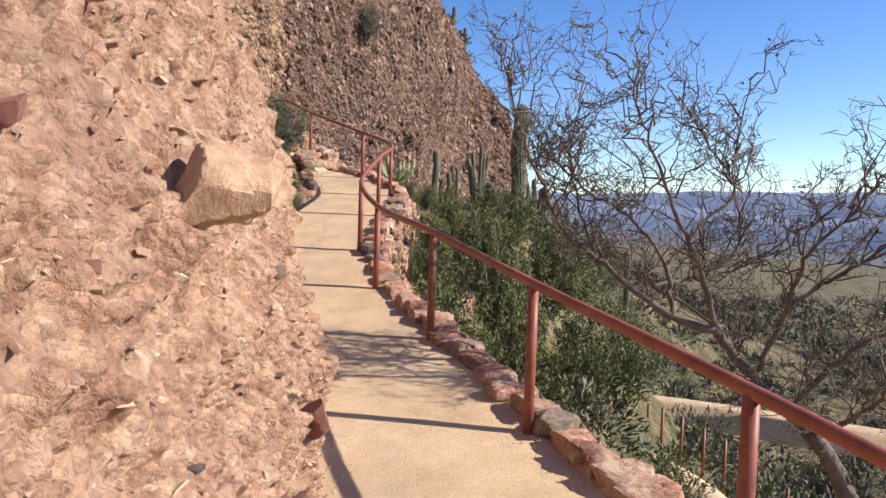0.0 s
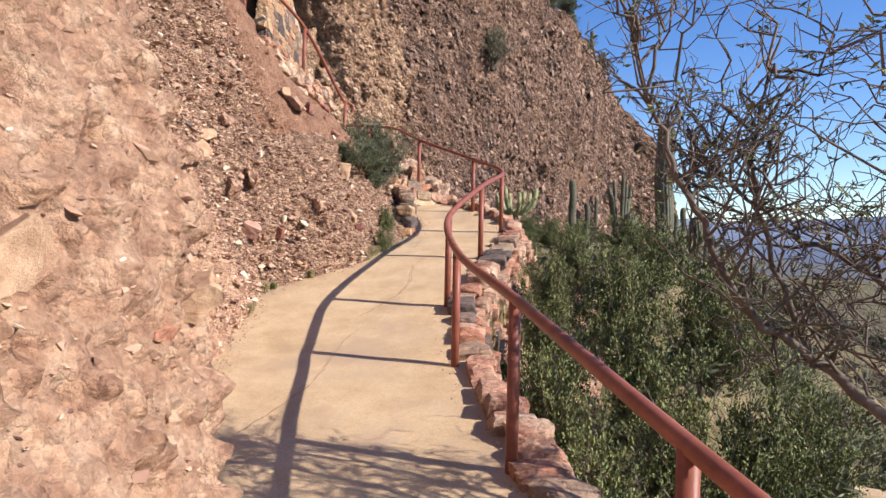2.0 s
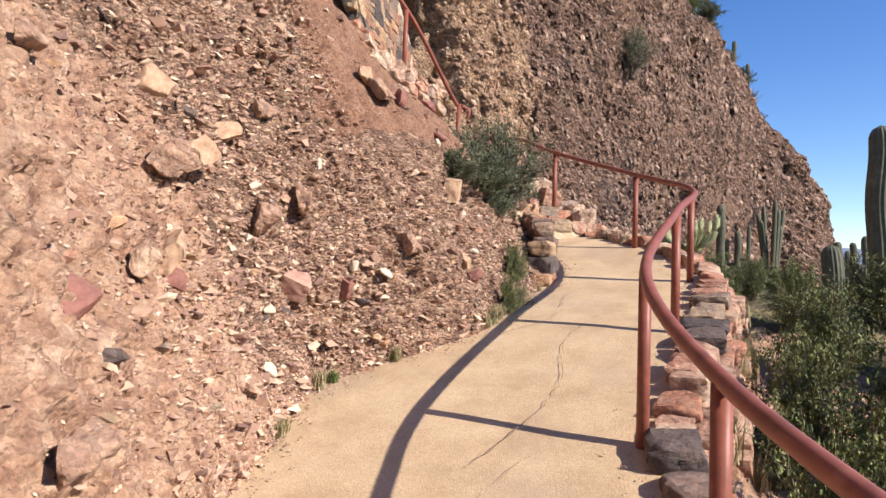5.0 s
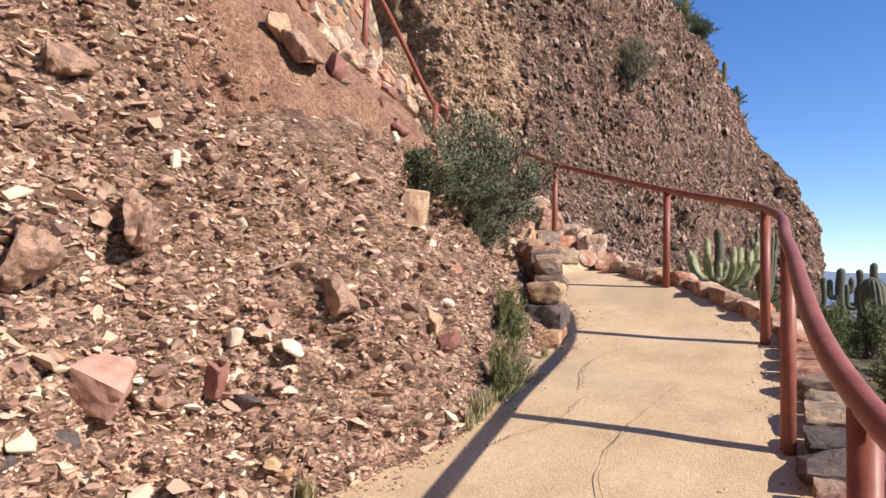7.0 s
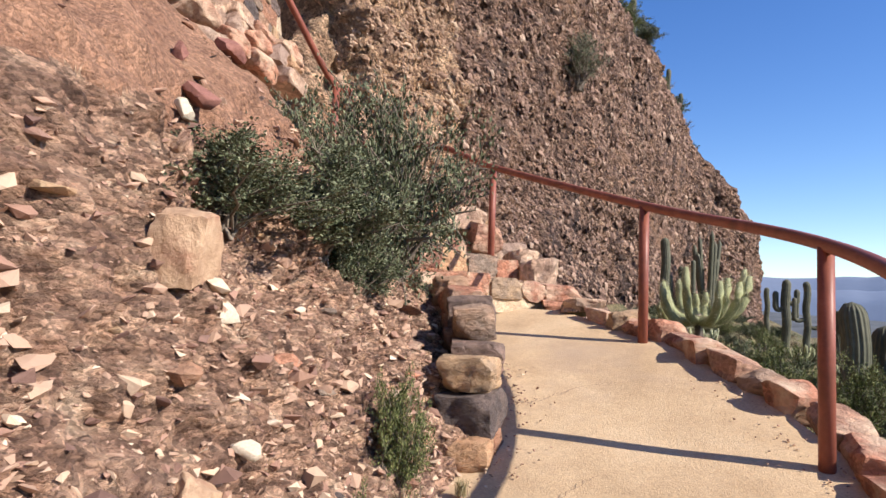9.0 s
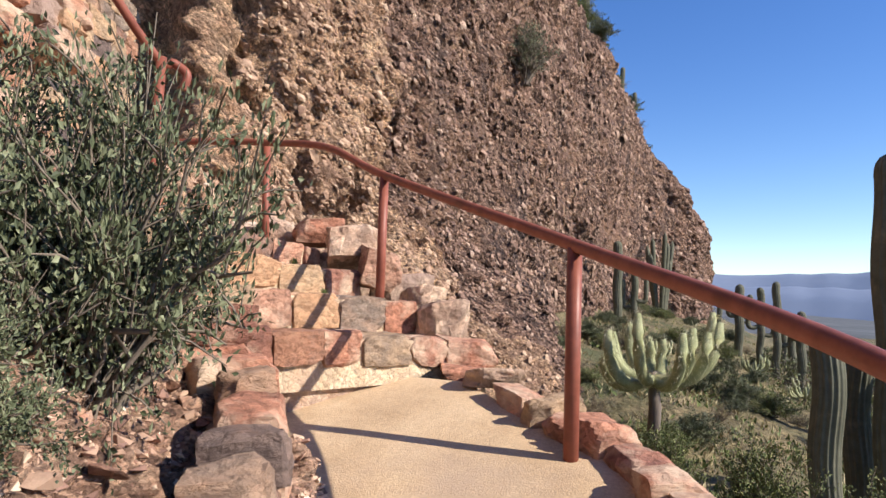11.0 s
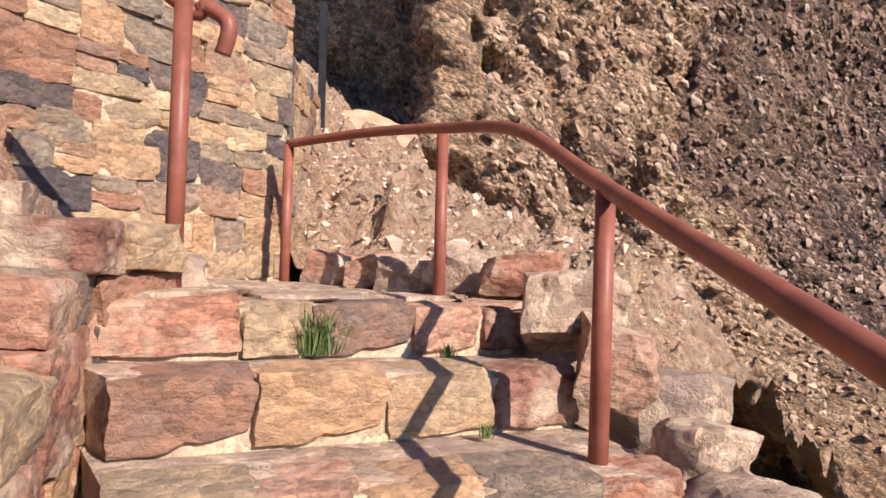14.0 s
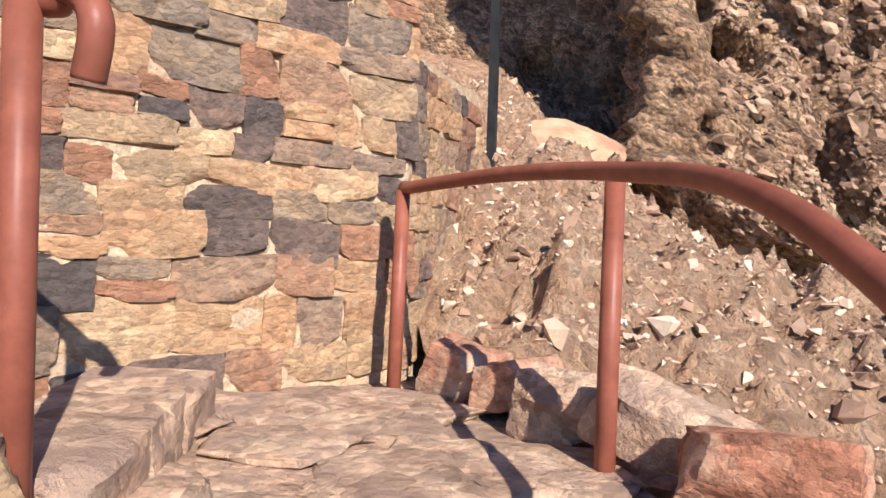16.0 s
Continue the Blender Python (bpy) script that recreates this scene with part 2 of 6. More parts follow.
M_CLIFF = material("weathered cliff rock", [(0.3, (0.06, 0.042, 0.036)), (0.44, (0.17, 0.108, 0.085)), (0.56, (0.31, 0.20, 0.15)), (0.72, (0.58, 0.44, 0.34))], 2.2, 0.95, 1.0, 14, grit=0.95, grit_scale=7, warp=0.12, stretch=(1.1, 0.8, 1.5), tilt=-0.7,
                   stain=(0.36, 0.22, 0.15), stain_scale=0.16, stain_range=(0.52, 0.66), distance=0.3, streak=(0.085, 0.062, 0.058))
M_CLIFF_TAN = material("tan cave rock", [(0.28, (0.24, 0.145, 0.095)), (0.45, (0.43, 0.275, 0.18)), (0.6, (0.56, 0.385, 0.255)), (0.75, (0.66, 0.49, 0.34))], 2.0, 0.95, 1.0, 16, grit=0.75, grit_scale=9, warp=0.09, stretch=(1.1, 0.9, 1.4), tilt=-0.6,
                       stain=(0.27, 0.165, 0.115), stain_scale=0.6, stain_range=(0.52, 0.68), distance=0.2)
M_STONE = material("mixed stone", [(0.1, (0.10, 0.08, 0.075)), (0.24, (0.20, 0.14, 0.115)), (0.36, (0.34, 0.17, 0.105)), (0.48, (0.37, 0.235, 0.155)), (0.6, (0.22, 0.17, 0.135)), (0.72, (0.43, 0.295, 0.18)), (0.84, (0.46, 0.265, 0.15)), (0.97, (0.58, 0.44, 0.28))],
                   6, 0.9, 1.0, 34, grit=0.28, grit_scale=14, warp=0.06, per_object=0.86, distance=0.022, detail=12, stretch=(1, 1, 1.5), in_world=True, stain=(0.46, 0.37, 0.27), stain_scale=5.0, stain_range=(0.64, 0.85))
M_RED = material("red sandstone", [(0.15, (0.20, 0.095, 0.07)), (0.38, (0.36, 0.165, 0.105)), (0.6, (0.41, 0.215, 0.145)), (0.78, (0.36, 0.215, 0.15)), (0.93, (0.50, 0.33, 0.22))], 7, 0.9, 0.9, 26, grit=0.4, grit_scale=15, warp=0.05, per_object=0.65, distance=0.022, detail=12, stretch=(1, 1, 1.5), in_world=True, stain=(0.56, 0.41, 0.29), stain_scale=4.0, stain_range=(0.47, 0.68))
M_RUBBLE = material("loose stone chips", [(0.06, (0.17, 0.10, 0.08)), (0.25, (0.31, 0.18, 0.13)), (0.45, (0.42, 0.27, 0.19)), (0.62, (0.37, 0.24, 0.17)), (0.78, (0.50, 0.35, 0.245)), (0.9, (0.55, 0.42, 0.30)), (0.98, (0.72, 0.63, 0.51))], 8, 0.92, 0.5, 30, per_island=0.9, distance=0.01)
M_MORTAR = material("sandy mortar", [(0.3, (0.44, 0.33, 0.215)), (0.7, (0.59, 0.465, 0.33))], 9, 0.95, 0.8, 40, grit=0.3, grit_scale=30, warp=0.06, distance=0.015, stain=(0.44, 0.30, 0.21), stain_scale=3, stain_range=(0.5, 0.7))
M_DIRT = material("brown dirt", [(0.3, (0.19, 0.10, 0.066)), (0.7, (0.33, 0.19, 0.125))], 5, 0.95, 0.9, 40, grit=0.45, grit_scale=60, warp=0.05, distance=0.015)
M_HILL = material("desert hillside", [(0.3, (0.10, 0.085, 0.045)), (0.5, (0.17, 0.14, 0.075)), (0.7, (0.30, 0.22, 0.14))], 0.9, 0.95, 0.8, 6, grit=0.5, grit_scale=5,
                  stain=(0.075, 0.082, 0.038), stain_scale=0.35, stain_range=(0.45, 0.62), distance=0.15)
M_RAIL = material("rust-red painted pipe", [(0.3, (0.17, 0.052, 0.034)), (0.6, (0.25, 0.082, 0.054)), (0.8, (0.31, 0.12, 0.085))], 9, 0.45, 0.15, 120, stain=(0.16, 0.055, 0.035), stain_scale=5, stain_range=(0.55, 0.7), distance=0.003)
M_BLACK = material("black painted steel", [(0.3, (0.012, 0.012, 0.013)), (0.7, (0.03, 0.03, 0.03))], 8, 0.5, 0.1, 80, distance=0.002)
M_LEAF = material("grey-green leaf", [(0.1, (0.06, 0.078, 0.026)), (0.5, (0.125, 0.15, 0.05)), (0.9, (0.25, 0.26, 0.10))], 3, 0.6, 0.0, 20, per_island=0.9)
M_LEAF_DARK = material("olive leaf", [(0.1, (0.042, 0.053, 0.026)), (0.5, (0.085, 0.10, 0.05)), (0.9, (0.20, 0.215, 0.125))], 3, 0.6, 0.0, 20, per_island=0.9)
M_GRASS = material("green grass", [(0.1, (0.06, 0.10, 0.025)), (0.9, (0.20, 0.23, 0.08))], 3, 0.6, 0.0, 20, per_island=0.9)
M_STRAW = material("dry straw", [(0.1, (0.24, 0.19, 0.09)), (0.9, (0.45, 0.38, 0.22))], 3, 0.7, 0.0, 20, per_island=0.9)
M_BARK = material("dark mesquite bark", [(0.3, (0.08, 0.062, 0.052)), (0.7, (0.19, 0.155, 0.13))], 12, 0.9, 0.6, 60, stretch=(1, 1, 0.3), distance=0.01)
M_CACTUS = material("saguaro skin", [(0.3, (0.075, 0.078, 0.052)), (0.7, (0.135, 0.13, 0.09))], 5, 0.7, 0.3, 40, stain=(0.20, 0.17, 0.11), stain_scale=2.5, stain_range=(0.6, 0.75), distance=0.01)
M_SPINE = material("pale cholla spines", [(0.2, (0.55, 0.53, 0.36)), (0.8, (0.78, 0.74, 0.55))], 9, 0.7, 0.2, 60, per_island=0.5)
M_CHOLLA = material("cholla skin", [(0.3, (0.20, 0.22, 0.11)), (0.7, (0.36, 0.36, 0.20))], 9, 0.7, 0.5, 70, distance=0.01)
# distance haze over the mountains is painted into this blue
M_FAR = material("haze-tinted far hills", [(0.3, (0.13, 0.17, 0.25)), (0.7, (0.19, 0.23, 0.31))], 0.002, 1.0, 0.0, 0.01)
# grey-blue with the haze of distance painted in
M_VALLEY = material("haze-tinted valley floor", [(0.35, (0.06, 0.066, 0.07)), (0.65, (0.125, 0.13, 0.135))], 0.02, 1.0, 0.0, 0.01)

# ---------------------------------------------------------------- ground
ZK_Y = PATH_Y + [18.2, 20, 30, 60, 120]
ZK_Z = PATH_Z + [2.9, 2.9, 3.0, 3.4, 3.6]


def apron_z(x, y):
    """The rock slope between the landing and the cave."""
    return np.minimum(3.82 + 0.45 * (-6.1 - x) + 0.083 * (y - 18), 5.36 - 0.25 * (x + 8.6) - 0.62 * (y - 19.7) + 0.6 * np.maximum(0, -9.2 - x))


def ground_z(x, y):
    x, y = np.asarray(x, float), np.asarray(y, float)
    r, zk = x - kerb_x(y), np.interp(y, ZK_Y, ZK_Z)
    drop = np.interp(y, [0, 11, 14, 17, 22, 40], [1.1, 1.0, 0.5, 0.35, 0.5, 0.3])
    right = zk - 0.16 - smooth(0.05, 0.6, r) * drop - np.interp(y, [12, 15, 19, 24], [0.24, 0.1, 0.1, 0.2]) * np.maximum(r, 0) - 0.008 * np.maximum(r, 0) ** 2 - np.clip(x - np.interp(y, [5, 10, 15, 20, 30, 45], [3.0, 2.1, 1.3, 1.2, 2.5, 6]), 0, 6) * smooth(60, 40, y) * smooth(-4, 3, y)
    # a broad scrub bench beyond the first steep drop
    bench = -5 - 0.055 * np.maximum(r, 0)
    right = right + np.maximum(0, bench - right) * smooth(14, 40, r)
    apron = apron_z(x, y)
    right = right - 2.2 * np.exp(-(((x + 5.0) / 2.3) ** 2 + ((y - 24.0) / 4.4) ** 2)) * smooth(18.2, 20.5, y)
    t = smooth(18.1, 18.7, y) * smooth(28, 25, y)
    left = (zk - 0.4) * (1 - t) + np.maximum(apron, 1.5) * t
    z = np.where(r > 0, right, left)
    return np.where(z < -60, -60 - 80 * (1 - np.exp((z + 60) / 80)), z)


def stretch_axis(lo, hi, step, far_lo, far_hi, rate=1.16):
    a = list(np.arange(lo, hi, step))
    s, v = step, hi
    while v < far_hi:
        a.append(v)
        s *= rate
        v += s
    s, v = step, lo
    while v > far_lo:
        s *= rate
        v -= s
        a.insert(0, v)
    return np.array(a)


gx, gy = stretch_axis(-9, 7, 0.13, -14, 4300), stretch_axis(0, 24, 0.14, -2500, 4300)
X, Y = np.meshgrid(gx, gy)
Z = ground_z(X, Y)
near = np.exp(-((np.hypot(X, Y - 12) / 60) ** 2))
q = np.stack([X.ravel(), Y.ravel(), 0 * X.ravel()], 1)
Z = Z + (0.16 * fbm(q * 1.1, 4, 3).reshape(X.shape) + 0.05 * fbm(q * 5, 3, 5).reshape(X.shape)) * near * smooth(0.1, 0.5, np.abs(X - kerb_x(Y)))
Z = Z + 1.6 * fbm(q * 0.03, 4, 8).reshape(X.shape) * smooth(25, 80, np.hypot(X, Y - 12))
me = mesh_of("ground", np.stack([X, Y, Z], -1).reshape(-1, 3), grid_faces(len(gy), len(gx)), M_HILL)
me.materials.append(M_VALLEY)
me.materials.append(M_BANK)
mid = np.zeros(len(me.polygons) * 3)
me.polygons.foreach_get("center", mid)
mid = mid.reshape(-1, 3)
stony = ((mid[:, 1] > 17.5) & (mid[:, 1] < 29) & (mid[:, 0] - kerb_x(mid[:, 1]) < 0.9 + 0.8 * fbm(mid * 0.8, 3, 9))) | ((mid[:, 1] < 15) & (mid[:, 0] - kerb_x(mid[:, 1]) < 1.5 + 0.6 * fbm(mid * 0.8, 3, 19)))
# ground beyond 330 m takes the painted haze colour
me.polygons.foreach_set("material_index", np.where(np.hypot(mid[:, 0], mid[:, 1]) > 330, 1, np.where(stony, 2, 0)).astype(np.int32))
ground = tagged(new("ground", me), "desert hillside of brown earth and green scrub", "hillside", kind="structure")


def ridge(name, radius, height, rough, seed, a0=-30, a1=130):
    rows, n = [], 220
    az = np.radians(np.linspace(a0, a1, n))
    base = np.stack([np.sin(az) * radius, np.cos(az) * radius, 0 * az], 1)
    h = height * (1 + rough * fbm(base * (2.2 / radius) * 2.5, 6, seed))
    for f, back in ((None, 0.9), (0.25, 0.95), (0.62, 0.98), (0.86, 1.0), (1.0, 1.02), (0.2, 1.12)):
        p = base * back
        f = -170 / h if f is None else f
        p[:, 2] = h * f + (0.10 * height * fbm(base * 14 / radius * 3 + back * 30, 4, seed + 3) if np.ndim(f) == 0 and 0.1 < f < 0.9 else 0)
        rows.append(p)
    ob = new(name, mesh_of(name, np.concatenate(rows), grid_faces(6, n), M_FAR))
    return tagged(ob, "mountain range across the valley, tinted blue with painted haze", "mountains", kind="structure")


# backdrop ridges, their haze only in the colour
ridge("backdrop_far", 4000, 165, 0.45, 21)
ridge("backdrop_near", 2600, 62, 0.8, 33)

# ---------------------------------------------------------------- concrete path
ys = np.arange(-5.5, 16.75, 0.06)
us = np.linspace(0, 1, 44)
U, YY = np.meshgrid(us, ys)
xl, xr = edge_x(YY) - 0.7, kerb_x(YY) + 0.02
XX = xl + (xr - xl) * U
q = np.stack([XX.ravel(), YY.ravel(), 0 * XX.ravel()], 1)
ZZ = path_z(YY) + 0.012 * fbm(q * 1.6, 4, 12).reshape(XX.shape) - 0.01
top = np.stack([XX, YY, ZZ], -1).reshape(-1, 3)
path = tagged(new("path", mesh_of("path", top, grid_faces(len(ys), len(us)), M_PATH)), "sloping tan concrete footpath with fine cracks", "path", kind="structure")

# hairline cracks in the slab, thin dark strips
rng = random.Random(4)
M_CRACK = material("dark crack strips", [(0.3, (0.17, 0.11, 0.07)), (0.7, (0.26, 0.18, 0.12))], 20, 0.95, 0.2, 60)


def crack(points, width):
    line = curve_through(points, 14)
    v, f = [], []
    for n, p in enumerate(line):
        x, y = p.x + rng.uniform(-0.012, 0.012), p.y + rng.uniform(-0.012, 0.012)
        w = width * rng.uniform(0.4, 1.3) * (1 - 0.6 * n / len(line))
        for s in (-1, 1):
            v.append((x + s * w, y + s * w * 0.4, float(path_z(y)) + 0.006))
        if n:
            f.append((2 * n - 2, 2 * n - 1, 2 * n + 1, 2 * n))
    return v, f


for pts in ([(-1.15, 7.6), (-1.2, 8.6), (-1.45, 9.6), (-1.35, 10.4)], [(-1.6, 10.2), (-1.5, 11.2), (-1.75, 12.2), (-1.6, 13.2)], [(-2.1, 13.0), (-2.2, 13.5), (-2.05, 13.9)],
            [(-2.3, 12.2), (-2.1, 12.5), (-2.05, 12.9)], [(-2.55, 14.6), (-2.3, 14.9), (-2.1, 15.0)], [(0.4, 5.9), (0.9, 6.1), (1.3, 6.3)]):
    v, f = crack([(x, y, 0) for x, y in pts], 0.0035)
    part("crack", mesh_of("crack", v, f, M_CRACK, True), path)

# ---------------------------------------------------------------- rock bank beside the path
BANK_Y = [-6, 4, 5.7, 6.6, 7.4, 8.2, 8.8, 10.1, 10.9, 11.6, 12.3, 12.7, 13.75, 15, 15.4, 15.9]
BANK_K = [0.2, 0.2, 0.2, 0.24, 0.28, 0.36, 0.45, 0.40, 0.25, 0.32, 0.42, 0.47, 0.68, 1.15, 1.15, 0.8]
BANK_EY = [-6, 7, 8.5, 11, 12.2, 12.7, 13.9, 14.9, 15.4, 16]
BANK_E = [0.2, 0.2, 0, 0, 0.3, 0.5, 0.6, 0.25, 0.1, 0.1]
BANK_H = [8, 8, 8, 8, 6.5, 4.2, 3.3, 2.6, 2.2, 1.8]


def bank_at(y, v):
    """A place on the smooth bank: y along the path, v from foot (0) to top (1)."""
    h = v * np.interp(y, BANK_EY, BANK_H)
    dx = np.interp(y, BANK_Y, BANK_K) * h + np.interp(y, BANK_EY, BANK_E) * np.maximum(0, h - 1.9)
    return np.stack([edge_x(y) - dx, y, path_z(y) - 0.1 + h], -1)


def relief(p, y):
    """How far the rock stands out from the smooth bank."""
    loose = smooth(7.5, 10.0, y)
    h = p[:, 2] - path_z(y)
    dirt = smooth(11.2, 12.0, y) * smooth(1.35, 1.75, h + 0.3 * fbm(p * 1.5, 3, 60))
    p = p + 0.06 * np.stack([fbm(p * 6, 3, s) for s in (61, 62, 63)], 1)
    d1, r1 = cells(p * np.array([3.0, 3.0, 3.0]), 5)
    d2, r2 = cells(p * 9.0 + 3, 15)
    d3, _ = cells(p * 19.0 + 5, 25)
    big = 0.16 * fbm(p * 0.8, 3, 40) + 0.11 * fbm(p * 2.2, 5, 44, True)
    lumps = 0.14 * np.maximum(0, 0.45 - d1) * (r1 > 0.7)
    stones = (0.10 * np.maximum(0, 0.6 - d2) * (r2 - 0.25) + 0.035 * np.maximum(0, 0.7 - d3)) * (0.3 + 0.7 * loose)
    holes = -0.11 * smooth(0.80, 0.93, r2) * smooth(0.6, 0.2, d2) * (1 - loose)
    d4, r4 = cells(p * np.array([13.0, 13.0, 15.0]) + 9, 35)
    pebbles = 0.115 * np.sqrt(np.maximum(0, 0.17 - d4**2)) * (r4 > 0.45) * (1 - 0.35 * loose) - 0.10 * np.maximum(0, 0.4 - d4) * (r4 < 0.24)
    d6, r6 = cells(p * np.array([6.0, 6.0, 7.0]) + 4, 37)
    pebbles = pebbles + 0.2 * np.sqrt(np.maximum(0, 0.13 - d6**2)) * (r6 > 0.72) * (1 - 0.5 * loose) - 0.2 * np.maximum(0, 0.4 - d6) * (r6 < 0.16)
    lumps = lumps + pebbles
    return big * (1 - 0.4 * loose) + (lumps + stones + holes) * (1 - 0.85 * dirt) + 0.085 * fbm(p * 5.5, 6, 50) * (1 - 0.5 * dirt) + 0.045 * loose * fbm(p * np.array([2.5, 2.5, 11]), 4, 55) * (1 - dirt) + 0.05 * (1 - loose) * np.minimum(0, fbm(p * 3.2, 4, 58, True) + 0.15)


rows, cols = 280, 960
ys = np.concatenate([np.linspace(-5, 2, 50, endpoint=False), np.linspace(2, 15.9, cols - 50)])
vs = np.linspace(0, 1, rows) ** 1.5
VV, YY = np.meshgrid(vs, ys, indexing="ij")
P = bank_at(YY.ravel(), VV.ravel())
G = P.reshape(rows, cols, 3)
du, dv = np.gradient(G, axis=1), np.gradient(G, axis=0)
N = np.cross(du, dv).reshape(-1, 3)
N /= np.linalg.norm(N, axis=1)[:, None] + 1e-9
if N[:, 0].mean() < 0:
    N = -N
BANK_N = N.reshape(rows, cols, 3)
D = relief(P, P[:, 1]) * (0.25 + 0.75 * smooth(0.0, 0.06, VV.ravel()))
BANK_V = (P + N * D[:, None]).reshape(rows, cols, 3)
me = mesh_of("rock_bank", BANK_V.reshape(-1, 3), grid_faces(rows, cols)[:, ::-1], M_BANK)
me.materials.append(M_DIRT)
me.materials.append(M_BANK_BROWN)
mid = np.zeros(len(me.polygons) * 3)
me.polygons.foreach_get("center", mid)
mid = mid.reshape(-1, 3)
hh = mid[:, 2] - path_z(mid[:, 1])
me.polygons.foreach_set("material_index", np.where((mid[:, 1] > 11.3) & (hh > 1.75 - 0.35 * smooth(12, 13, mid[:, 1]) - 0.35 * fbm(mid * 1.5, 3, 60)), 1, np.where(mid[:, 1] + 0.5 * hh + 1.2 * fbm(mid * 1.2, 4, 64) > 10.4, 2, 0)).astype(np.int32))
bank = tagged(new("rock_bank", me), "steep pink-tan conglomerate rock bank with embedded stones", "rock bank", kind="structure")


def on_bank(y, v):
    """The place and normal of the finished bank."""
    c = int(np.clip(np.searchsorted(ys, y), 0, cols - 1))
    r = int(np.clip(np.searchsorted(vs, v), 0, rows - 1))
    return Vector(BANK_V[r, c]), Vector(BANK_N[r, c])


def bank_near(y, z):
    """The place of the bank at a height z."""
    c = int(np.clip(np.searchsorted(ys, y), 0, cols - 1))
    r = int(np.argmin(np.abs(BANK_V[:, c, 2] - z)))
    return Vector(BANK_V[r, c]), Vector(BANK_N[r, c])


# ---------------------------------------------------------------- cliff
CLIFF = [(-26, 2), (-21, 9), (-18.5, 15), (-16.0, 19.5), (-13.9, 23.3), (-12.4, 24.4), (-11.3, 24.1), (-10.5, 23.2), (-9.8, 22.3), (-9.1, 22.1), (-8.5, 23.2), (-7.8, 25), (-6.9, 27.6), (-6.3, 31), (-6.0, 36),
         (-6.3, 44), (-6.0, 52), (-6.4, 60), (-6.0, 68), (-5.4, 76), (-3.6, 82), (-1.0, 85), (0.6, 89), (-1, 97), (-8, 108)]
CLIFF_TOP = [22, 22, 21, 20, 19, 18.5, 18, 18, 18, 18, 17.5, 17.5, 17.2, 17, 17, 17.4, 18.8, 20.2, 20.6, 19.6, 17.5, 14.5, 11, 9, 8]
line = np.array([tuple(p) for p in curve_through([(x, y, 0) for x, y in CLIFF], 40)])
tops = np.interp(np.linspace(0, len(CLIFF) - 1, len(line)), range(len(CLIFF)), CLIFF_TOP)
seg = np.r_[0, np.cumsum(np.hypot(*np.diff(line[:, :2], axis=0).T))]
dist = np.hypot(line[:, 0] + 2, line[:, 1] - 15)
# columns closer together where the walker comes near
want = [0.0]
while want[-1] < seg[-1]:
    want.append(want[-1] + np.clip(np.interp(want[-1], seg, dist) * 0.0062, 0.05, 0.4))
want = np.array(want[:-1])
cx, cy, ct = (np.interp(want, seg, a) for a in (line[:, 0], line[:, 1], tops))
tx, ty = np.gradient(cx), np.gradient(cy)
for _ in range(30):
    tx, ty = (np.convolve(np.pad(a, 1, "edge"), [0.25, 0.5, 0.25], "valid") for a in (tx, ty))
nx, ny = ty / np.hypot(tx, ty), -tx / np.hypot(tx, ty)
rows2 = 290
w = np.linspace(0, 1, rows2) ** 1.3
W, CX = np.meshgrid(w, cx, indexing="ij")
CY, CT, NX, NY = (np.broadcast_to(a, W.shape) for a in (cy, ct, nx, ny))
ZB = -2.0
CTJ = CT + 0.9 * fbm(np.stack([CX[0], CY[0], 0 * CX[0]], 1) * 0.35, 4, 70)[None]
CZ = ZB + (CTJ - ZB) * np.minimum(1, W / 0.93)
crown = np.maximum(0, W - 0.93) / 0.07
lean = -0.03 * np.maximum(0, CZ - 8) + 0.10 * np.maximum(0, 3 - CZ)
lean = lean + 2.5 * smooth(5.5, 0.8, CZ) * np.exp(-(((CY - 28.5) / 4.0) ** 2)) * (CX > -8.6)
lean = lean - crown * 7 - 0.5 * smooth(0.85, 0.93, W) ** 2
CZ = CZ + crown * 1.6
# hollow of the cave and its roof
hollow = np.exp(-(((want - np.interp(25.4, line[200:280, 1], seg[200:280])) / 3.2) ** 2))[None] * smooth(5.0, 6.0, CZ) * smooth(10.5, 8.2, CZ)
PC = np.stack([CX + NX * lean, CY + NY * lean, CZ], -1).reshape(-1, 3)
dC = np.hypot(PC[:, 0] + 2, PC[:, 1] - 15)
rel = 0.9 * fbm(PC * np.array([0.16, 0.16, 0.10]), 4, 80) + 0.62 * fbm(PC * np.array([0.5, 0.5, 0.3]), 5, 84, True)
WP = PC + 0.30 * np.stack([fbm(PC * 1.3, 4, s) for s in (71, 72, 73)], 1)
WP = np.stack([WP[:, 0], WP[:, 1] * 0.8 + 0.35 * WP[:, 2], WP[:, 2] * 1.05 - 0.3 * WP[:, 1]], 1)
d1, r1 = cells(WP * 1.5, 85)
d2, r2 = cells(WP * 4.0, 95)
d3, r3 = cells(WP * 9.5, 98)
calm = smooth(-10.0, -10.6, PC[:, 0])
split = 0.45 * smooth(0.45, 0.8, fbm(WP * np.array([0.35, 0.35, 0.12]), 4, 88, True))
rel = rel - split * (1 - calm) + (1 - 0.75 * calm) * (0.42 * np.maximum(0, 0.6 - d1) * (r1 - 0.3) + 0.34 * np.maximum(0, 0.65 - d2) * (r2 - 0.1) + 0.17 * np.maximum(0, 0.65 - d3) * (0.2 + r3) * smooth(40, 16, dC) + 0.22 * fbm(PC * 3.4, 5, 90))
